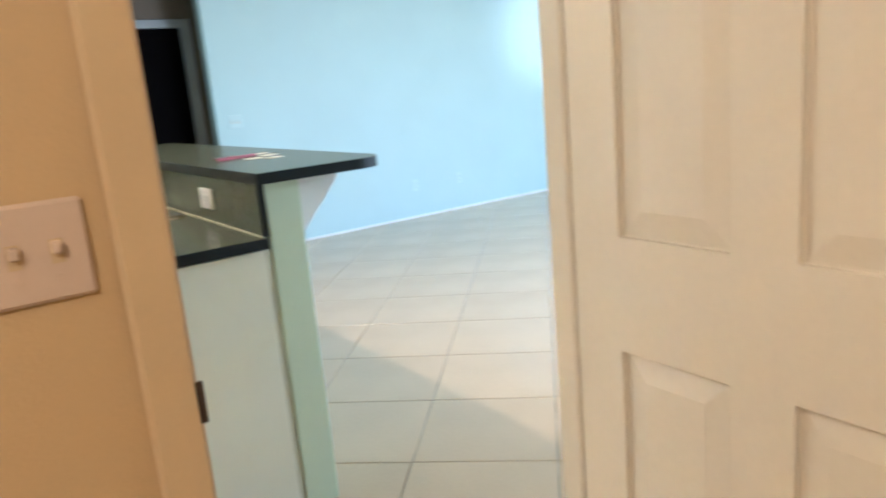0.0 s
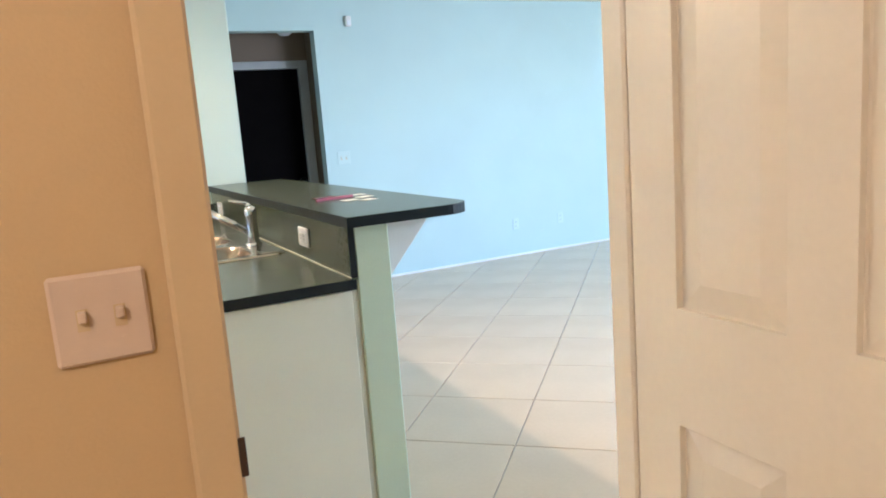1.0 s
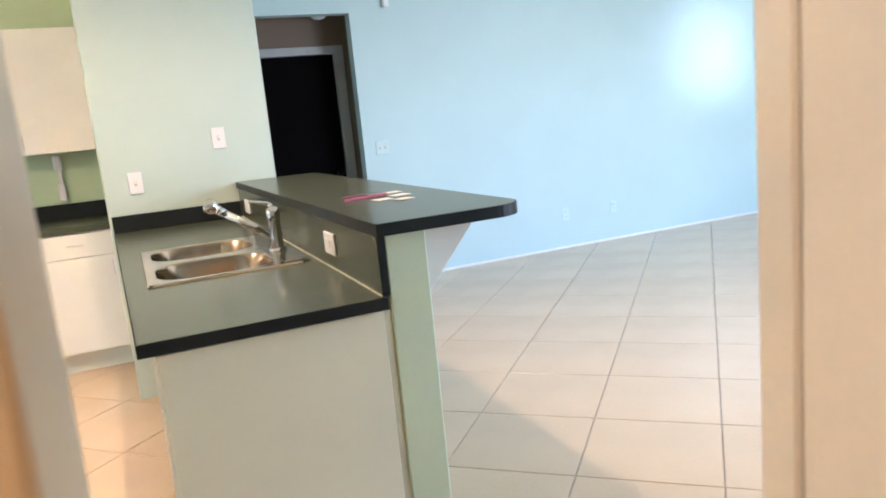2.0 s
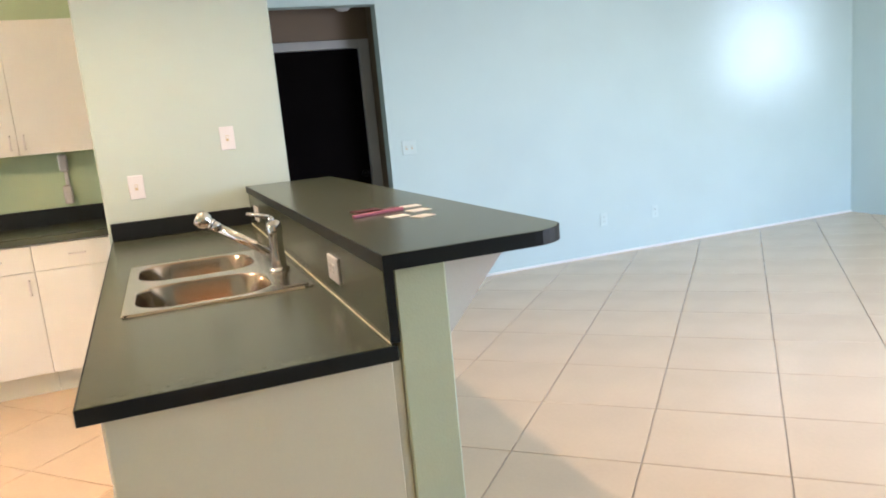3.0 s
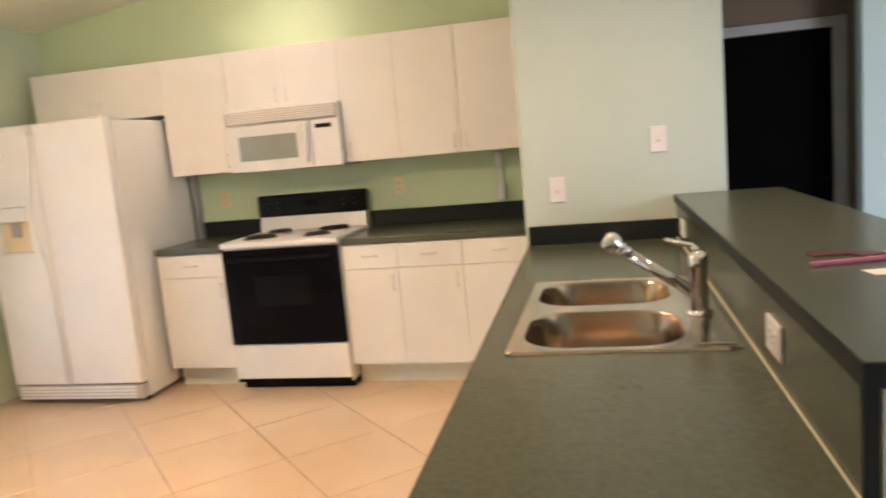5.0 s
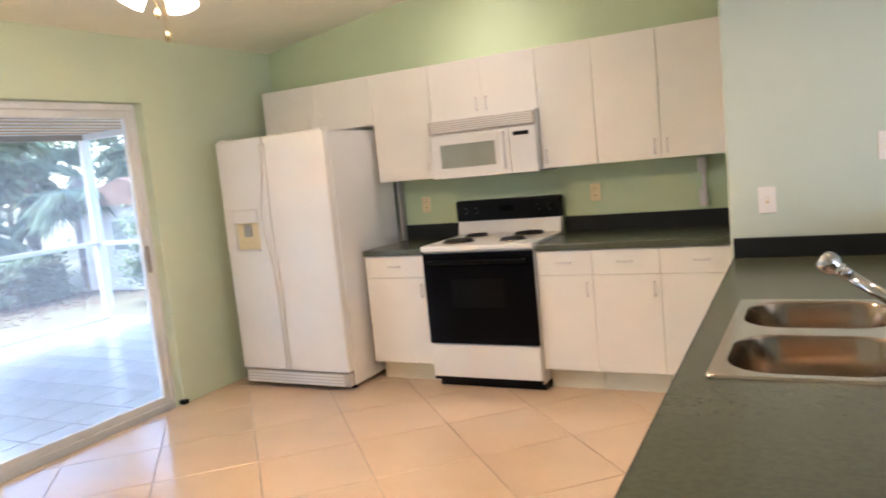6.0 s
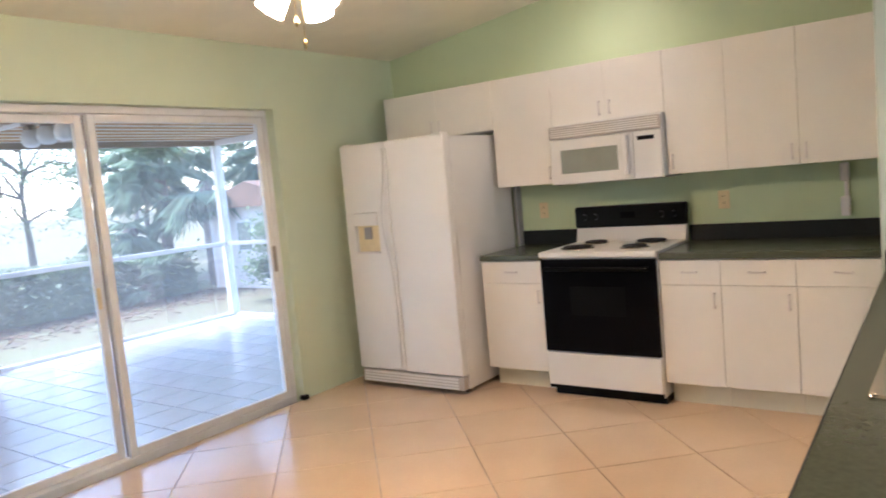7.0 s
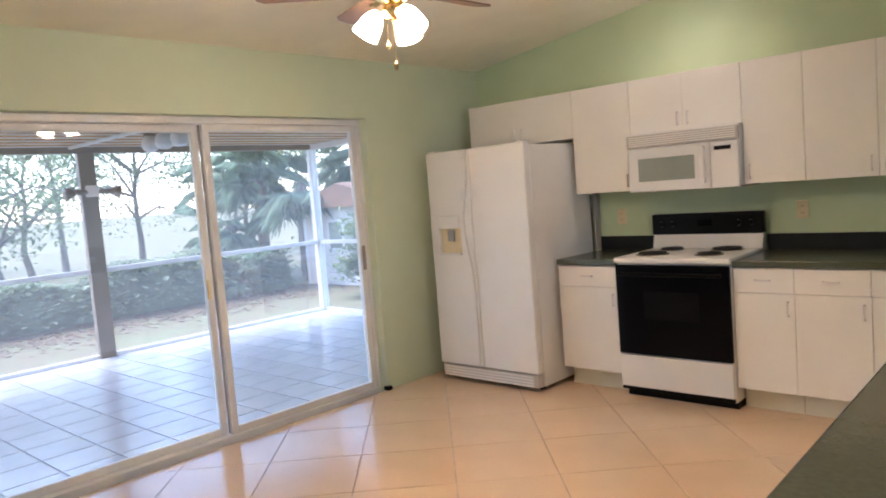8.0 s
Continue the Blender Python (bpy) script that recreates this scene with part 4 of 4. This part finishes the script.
# posts and beam standing against the sky take the darker, shaded grey
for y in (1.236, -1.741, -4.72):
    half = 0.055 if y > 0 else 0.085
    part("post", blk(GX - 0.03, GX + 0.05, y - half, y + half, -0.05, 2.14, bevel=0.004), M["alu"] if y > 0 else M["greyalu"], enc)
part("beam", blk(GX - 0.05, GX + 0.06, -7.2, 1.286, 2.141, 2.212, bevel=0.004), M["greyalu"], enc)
part("beam", blk(GX + 0.062, WX - 0.19, 1.186, 1.286, 2.141, 2.212, bevel=0.004), M["alu"], enc)
for a, b in ((-1.655, 1.18), (-4.634, -1.827), (-7.2, -4.806)):
    part("rail", blk(GX - 0.02, GX + 0.03, a, b, 0.865, 0.915, bevel=0.003), M["alu"], enc)
    part("screen", blk(GX + 0.004, GX + 0.006, a, b, -0.009, 0.864), M["screen"], enc, "fine insect screen")
    part("screen", blk(GX + 0.004, GX + 0.006, a, b, 0.916, 2.139), M["screen"], enc, "fine insect screen")
    part("sill", blk(GX - 0.02, GX + 0.03, a, b, -0.05, -0.01, bevel=0.003), M["alu"], enc)
part("rail", blk(GX + 0.052, WX - 0.19, 1.211, 1.256, 0.865, 0.915, bevel=0.003), M["alu"], enc)
part("sill", blk(GX + 0.052, WX - 0.19, 1.211, 1.256, -0.05, -0.01, bevel=0.003), M["alu"], enc)
for a, b in ((-0.009, 0.864), (0.916, 2.139)):
    part("screen", blk(GX + 0.056, WX - 0.192, 1.232, 1.234, a, b), M["screen"], enc, "fine insect screen")
pcl = thing("patio_ceiling", (-3.6, -3, 2.37), "weathered wooden board patio ceiling", "ceiling", kind="structure")
bm = bmesh.new()
x = GX - 0.35
while x < WX - 0.2:
    box(bm, x, x + 0.135, -7.2, 1.5, 2.215, 2.235, bevel=0.003)
    x += 0.142
box(bm, GX - 0.35, WX - 0.2, -7.2, 1.5, 2.236, 2.45)
part("boards", bm, M["board"], pcl)
bm = bmesh.new()
x = GX - 0.35
while x < WX - 0.3:
    box(bm, x + 0.130, x + 0.147, -7.2, 1.5, 2.206, 2.2148)
    x += 0.284
part("battens", bm, M["alu"], pcl, "thin pale battens between boards")
fl = thing("flood_light", (GX, -1.70, 1.75), "twin grey floodlight on a white box on the post", "lamp")
part("box", blk(GX + 0.051, GX + 0.10, -1.79, -1.66, 1.68, 1.80, bevel=0.006), M["plate"], fl)
for s in (-1, 1):
    bm = tube(bmesh.new(), (GX + 0.08, -1.725 + s * 0.06, 1.73), (GX + 0.09, -1.725 + s * 0.18, 1.735), 0.025, 0.03)
    tube(bm, (GX + 0.09, -1.725 + s * 0.18, 1.735), (GX + 0.10, -1.725 + s * 0.28, 1.72), 0.035, 0.07)
    part("lamp_head", bm, M["greyalu"], fl, "grey cone lamp head", True)
pl = thing("ceiling_lamp", (-3.5, -1.9, 2.212), "unlit patio ceiling lamp with three milky globes", "lamp")
part("bar", blk(-3.85, -3.15, -1.93, -1.87, 2.165, 2.211, bevel=0.006), M["greyalu"], pl, "dark fitter bar")
for x in (-3.76, -3.5, -3.24):
    g = part("globe", lathe(bmesh.new(), [(0.040, 2.135), (0.058, 2.115), (0.072, 2.08), (0.074, 2.05), (0.064, 2.015), (0.038, 1.995), (0.001, 1.990)], (x, -1.9, 0)), M["frost"], pl, "milky glass globe", True)
    part("fitter", lathe(bmesh.new(), [(0.001, 2.166), (0.04, 2.165), (0.052, 2.14), (0.05, 2.13)], (x, -1.9, 0)), M["greyalu"], g, "dark metal fitter", True)
part("conduit", blk(GX + 0.062, -3.851, -1.915, -1.885, 2.180, 2.211, bevel=0.003), M["alu"], pl, "white surface conduit")

# ---------------------------------------------------------------- garden
bm = bmesh.new()
bmesh.ops.create_grid(bm, x_segments=2, y_segments=2, size=400, matrix=Matrix.Translation((0, 0, -0.16)))
setting("ground", bm, M["grass"], "dry patchy lawn with fallen leaves", "ground")
rng = np.random.default_rng(4)


def leaves(centres, size, rnd, droop=0.5):
    """Many small folded leaves round the centres, as one bmesh."""
    verts, faces = [], []
    n = len(centres)
    yaw, pit = rnd.uniform(0, 2 * math.pi, n), rnd.uniform(-1.2, 0.6, n) * droop
    s = size * rnd.uniform(0.6, 1.4, n)
    for k in range(n):
        c = centres[k]
        d = np.array((math.cos(yaw[k]) * math.cos(pit[k]), math.sin(yaw[k]) * math.cos(pit[k]), math.sin(pit[k])))
        w = np.array((-math.sin(yaw[k]), math.cos(yaw[k]), 0)) * 0.35
        u = np.array((0, 0, 0.12))
        b = len(verts)
        verts += [c - d * s[k] * 0.5, c + w * s[k] + u * s[k], c + d * s[k] * 0.6, c - w * s[k] + u * s[k]]
        faces += [(b, b + 1, b + 2), (b, b + 2, b + 3)]
    return verts, faces


def leaf_part(name, verts, faces, material, parent, label=""):
    data = bpy.data.meshes.new(name)
    base = base_of(parent) if parent else Vector((0, 0, 0))
    data.from_pydata([tuple(Vector(v) - base) for v in verts], [], faces)
    data.materials.append(material)
    ob = new(name, data)
    ob.parent = parent
    return tagged(ob, label)


# hedge along the garden's edge
n = 26000
hy = rng.uniform(-7.5, 3.2, n)
hz = rng.uniform(0, 1, n) ** 0.7
top = 0.60 + 0.10 * np.sin(hy * 1.7) + 0.06 * np.sin(hy * 4.3 + 1) + 0.02 * hy
hx = -9.45 + rng.normal(0, 0.28, n) * (1.1 - 0.4 * hz)
pts = np.stack([hx, hy, -0.1 + hz * (top + 0.12)], 1)
v, f = leaves(pts, 0.10, rng)
hd = thing("hedge", (-9.45, 0, -0.16), "trimmed grey-green leafy hedge along the lawn", "hedge")
leaf_part("foliage", v, f, M["hedge"], hd)
bm = bmesh.new()
prev = None
for k in range(60):
    y = -7.5 + 10.7 * k / 59
    t = 0.52 + 0.10 * math.sin(y * 1.7) + 0.06 * math.sin(y * 4.3 + 1) + 0.02 * y
    ring = [bm.verts.new((-9.45 + 0.30 * dx + 0.05 * math.sin(3 * y + 5 * dx), y, -0.14 + (t + 0.06) * h)) for dx, h in ((1, 0), (1.1, 0.45), (0.8, 0.85), (0, 1.0), (-0.8, 0.85), (-1, 0))]
    if prev:
        for a in range(5):
            bm.faces.new((prev[a], prev[a + 1], ring[a + 1], ring[a]))
    prev = ring
part("inner_foliage", bm, M["hedge"], hd, "", True)
bm = bmesh.new()
for k in range(26):
    y = -7.3 + k * 0.41
    tube(bm, (-9.45 + rng.normal(0, 0.08), y, -0.17), (-9.45 + rng.normal(0, 0.15), y + rng.normal(0, 0.1), 0.4), 0.03, 0.012, 6)
part("stems", bm, M["bark"], hd)
# fallen leaves
n = 4200
pts = np.stack([rng.normal(-8.5, 0.55, n), rng.uniform(-8, 3.6, n), np.full(n, -0.15)], 1)
v, f = leaves(pts, 0.07, rng, 0.15)
ob = leaf_part("leaf_litter", v, f, M["dead"], None)
tagged(ob, "brown fallen leaves under the hedge", "leaf litter", "", "stuff")


def tree(x, y, h, spread, count, leafsize, seed, crown_low=0.35):
    r = np.random.default_rng(seed)
    t = thing("tree", (x, y, -0.16), "garden tree with grey trunk and airy crown", "tree", "garden trees")
    bm = bmesh.new()
    p = Vector((x, y, -0.2))
    lean = Vector((r.normal(0, 0.06), r.normal(0, 0.06), 1))
    rad = 0.03 + 0.016 * h
    knots = [p]
    for k in range(7):
        q = p + lean * (h * 0.8 / 7) + Vector((r.normal(0, 0.06), r.normal(0, 0.06), 0))
        tube(bm, p, q, rad, rad * 0.82, 9)
        rad *= 0.82
        p = q
        knots.append(q)
    tips = []
    for k in range(16):
        a = r.uniform(0, 2 * math.pi)
        o = knots[int(r.integers(3, 8))]
        e = o + Vector((math.cos(a), math.sin(a), r.uniform(-0.15, 0.7))) * spread * r.uniform(0.45, 1.0)
        m1 = o.lerp(e, 0.5) + Vector((0, 0, 0.12 * spread))
        tube(bm, o, m1, 0.035, 0.022, 6)
        tube(bm, m1, e, 0.022, 0.008, 6)
        tips += [m1.lerp(e, s) for s in (0.2, 0.6, 1.0)]
    part("trunk", bm, M["bark"], t)
    per = count // len(tips)
    cs = np.concatenate([np.array(q) + r.normal(0, 0.22 * spread ** 0.6, (per, 3)) * (1, 1, 0.75) for q in tips])
    v, f = leaves(cs, leafsize, r, 1.0)
    leaf_part("crown", v, f, M["leaf"], t)


def palm(x, y, h, n, length, seed):
    r = np.random.default_rng(seed)
    t = thing("palm_tree", (x, y, -0.16), "fan palm with spreading blue-green fronds", "palm tree", "palms")
    bm = bmesh.new()
    for k in range(8):
        tube(bm, (x, y, -0.2 + h * k / 8), (x, y, -0.2 + h * (k + 1) / 8), 0.13 + 0.015 * (k % 2), 0.12, 10)
    part("trunk", bm, M["bark"], t)
    verts, faces = [], []
    for k in range(n):
        a, e = r.uniform(0, 2 * math.pi), r.uniform(-0.8, 1.35)
        d = Vector((math.cos(a) * math.cos(e), math.sin(a) * math.cos(e), math.sin(e)))
        c = Vector((x, y, h - 0.2)) + d * length * r.uniform(0.45, 0.85)
        side = d.cross(Vector((0, 0, 1))).normalized()
        upv = side.cross(d)
        b = len(verts)
        verts += [Vector((x, y, h - 0.2)), Vector((x, y, h - 0.17)), c + side * 0.012, c - side * 0.012]
        faces += [(b, b + 2, b + 3), (b, b + 1, b + 2)]
        for s in range(30):
            ang = radians(-125 + 250 * s / 29)
            dd = (d * math.cos(ang) + side * math.sin(ang)).normalized()
            ll = length * r.uniform(0.36, 0.5) * (0.75 + 0.25 * math.cos(ang))
            w = dd.cross(upv).normalized() * 0.015
            mid = c + dd * ll * 0.55
            tip = c + dd * ll - Vector((0, 0, 0.34 * ll))
            b = len(verts)
            verts += [c, mid + w, tip, mid - w]
            faces += [(b, b + 1, b + 2), (b, b + 2, b + 3)]
    leaf_part("fronds", verts, faces, M["leaf2"], t)


palm(-9.70, 4.05, 2.05, 36, 1.45, 3)
palm(-11.4, 4.2, 2.6, 30, 1.5, 5)
palm(-9.6, 6.2, 2.7, 34, 1.5, 8)
palm(-10.9, 3.1, 1.3, 22, 1.1, 11)
palm(-9.15, 2.2, 0.35, 18, 0.6, 9)
for k, (tx, ty, th, ts, n) in enumerate(((-12.5, -3.6, 5.0, 1.9, 1500), (-14.0, -1.9, 6.0, 2.0, 1500), (-13.0, -0.4, 5.2, 1.9, 1500), (-15.5, 0.9, 6.4, 2.2, 1600),
                                         (-14.5, 2.9, 6.6, 2.2, 1800), (-13.5, 5.2, 6.5, 2.4, 2400), (-12.5, 7.5, 6.0, 2.2, 2600), (-18.0, -5.5, 7.0, 2.6, 1600),
                                         (-20.0, -1.5, 7.5, 2.8, 1600), (-21.0, 3.5, 8.0, 3.0, 2000), (-19.0, 8.0, 8.0, 3.0, 2600), (-26.0, 0.5, 8.0, 3.2, 1800), (-10.6, -4.6, 4.6, 1.6, 1300))):
    tree(tx, ty, th * 0.68, ts, int(n * 2.4), 0.080 + 0.008 * (k % 4), 20 + k)
tree(-6.75, 3.0, 1.35, 0.55, 5200, 0.07, 18)

# white outbuilding beyond the lawn
HX, HY = -7.95, 3.69
sh = thing("shed", (HX, HY, -0.16), "white outbuilding with a brown shingle roof", "shed")
part("wall", blk(HX - 1.25, HX + 1.25, HY, HY + 1.7, -0.16, 1.32, bevel=0.01), M["stucco"], sh)
bm = bmesh.new()
v = [(HX - 1.42, 1.30), (HX + 1.42, 1.30), (HX + 1.42, 1.35), (HX, 1.74), (HX - 1.42, 1.35)]
a = [bm.verts.new((x, HY - 0.16, z)) for x, z in v]
b = [bm.verts.new((x, HY + 1.85, z)) for x, z in v]
bm.faces.new(a), bm.faces.new(b[::-1])
for k in range(5):
    bm.faces.new((a[k], a[(k + 1) % 5], b[(k + 1) % 5], b[k]))
part("roof", bm, M["roof"], sh)
wd = part("window", blk(HX - 0.50, HX - 0.07, HY - 0.025, HY - 0.001, 0.50, 1.06, bevel=0.004), M["alu"], sh)
part("pane", blk(HX - 0.46, HX - 0.11, HY - 0.032, HY - 0.026, 0.54, 1.02), M["smoke"], wd, "grey window pane")
part("corner_board", blk(HX - 1.262, HX - 1.18, HY - 0.012, HY - 0.001, -0.16, 1.30, bevel=0.003), M["alu"], sh)

# ---------------------------------------------------------------- floor tiles, last


def clip(poly, x0, x1, y0, y1):
    for axis, lim, sign in ((0, x0, 1), (0, x1, -1), (1, y0, 1), (1, y1, -1)):
        out = []
        for k in range(len(poly)):
            p, q = poly[k], poly[(k + 1) % len(poly)]
            dp, dq = sign * (p[axis] - lim), sign * (q[axis] - lim)
            if dp >= 0:
                out.append(p)
            if dp * dq < 0:
                t = dp / (dp - dq)
                out.append((p[0] + t * (q[0] - p[0]), p[1] + t * (q[1] - p[1])))
        poly = out
        if len(poly) < 3:
            return []
    return poly


def tile_mesh(poly, material, name, rise=0.004):
    """A thin slab with a softened upper edge, round its own middle."""
    cx, cy = sum(p[0] for p in poly) / len(poly), sum(p[1] for p in poly) / len(poly)
    data = bpy.data.meshes.new(name)
    n = len(poly)
    verts = [(x - cx, y - cy, -0.006) for x, y in poly] + [(x - cx, y - cy, -0.0012) for x, y in poly]
    for x, y in poly:
        d = math.hypot(x - cx, y - cy) or 1
        verts.append(((x - cx) * (1 - 0.0016 / d), (y - cy) * (1 - 0.0016 / d), 0.0))
    faces = [tuple(range(2 * n, 3 * n))]
    for k in range(n):
        j = (k + 1) % n
        faces += [(k, j, n + j, n + k), (n + k, n + j, 2 * n + j, 2 * n + k)]
    data.from_pydata(verts, [], faces)
    data.materials.append(material)
    return data, (cx, cy)


def lay(parent, u0, v0, du, dv, area, turn, material, z, gap=0.004):
    x0, x1, y0, y1 = area
    c, s = math.cos(radians(turn)), math.sin(radians(turn))
    whole = None
    reach = 26
    for i in range(-reach, reach):
        for j in range(-reach, reach):
            ua, ub, va, vb = u0 + i * du + gap / 2, u0 + (i + 1) * du - gap / 2, v0 + j * dv + gap / 2, v0 + (j + 1) * dv - gap / 2
            poly = [(u * c - v * s, u * s + v * c) for u, v in ((ua, va), (ub, va), (ub, vb), (ua, vb))]
            cut = clip(poly, x0, x1, y0, y1)
            if len(cut) < 3:
                continue
            area_cut = abs(sum(cut[k][0] * cut[(k + 1) % len(cut)][1] - cut[(k + 1) % len(cut)][0] * cut[k][1] for k in range(len(cut)))) / 2
            if area_cut < 0.002:
                continue
            inside = area_cut > 0.9999 * (ub - ua) * (vb - va)
            if inside:
                if whole is None:
                    whole, _ = tile_mesh(poly, material, "tile")
                data, at = whole, (sum(p[0] for p in poly) / 4, sum(p[1] for p in poly) / 4)
            else:
                data, at = tile_mesh(cut, material, "tile")
            ob = new("tile", data)
            ob.parent = parent
            ob.location = Vector((at[0], at[1], z)) - base_of(parent)


lay(floor, -0.0698, -0.138, 0.52, 0.52, (WX, 2.688, DY1, 0.0), 44, M["tile"], 0.0, 0.0055)
lay(floor, -0.108, -0.096, 0.517, 0.517, (2.69, 8.8, DY1, NY), 47, M["tile"], 0.0, 0.0055)
lay(patio, -1.905, -3.42, 0.345, 0.345, (GX - 0.04, WX - 0.182, -5.6, 1.28), 0, M["patio_tile"], -0.05, 0.012)
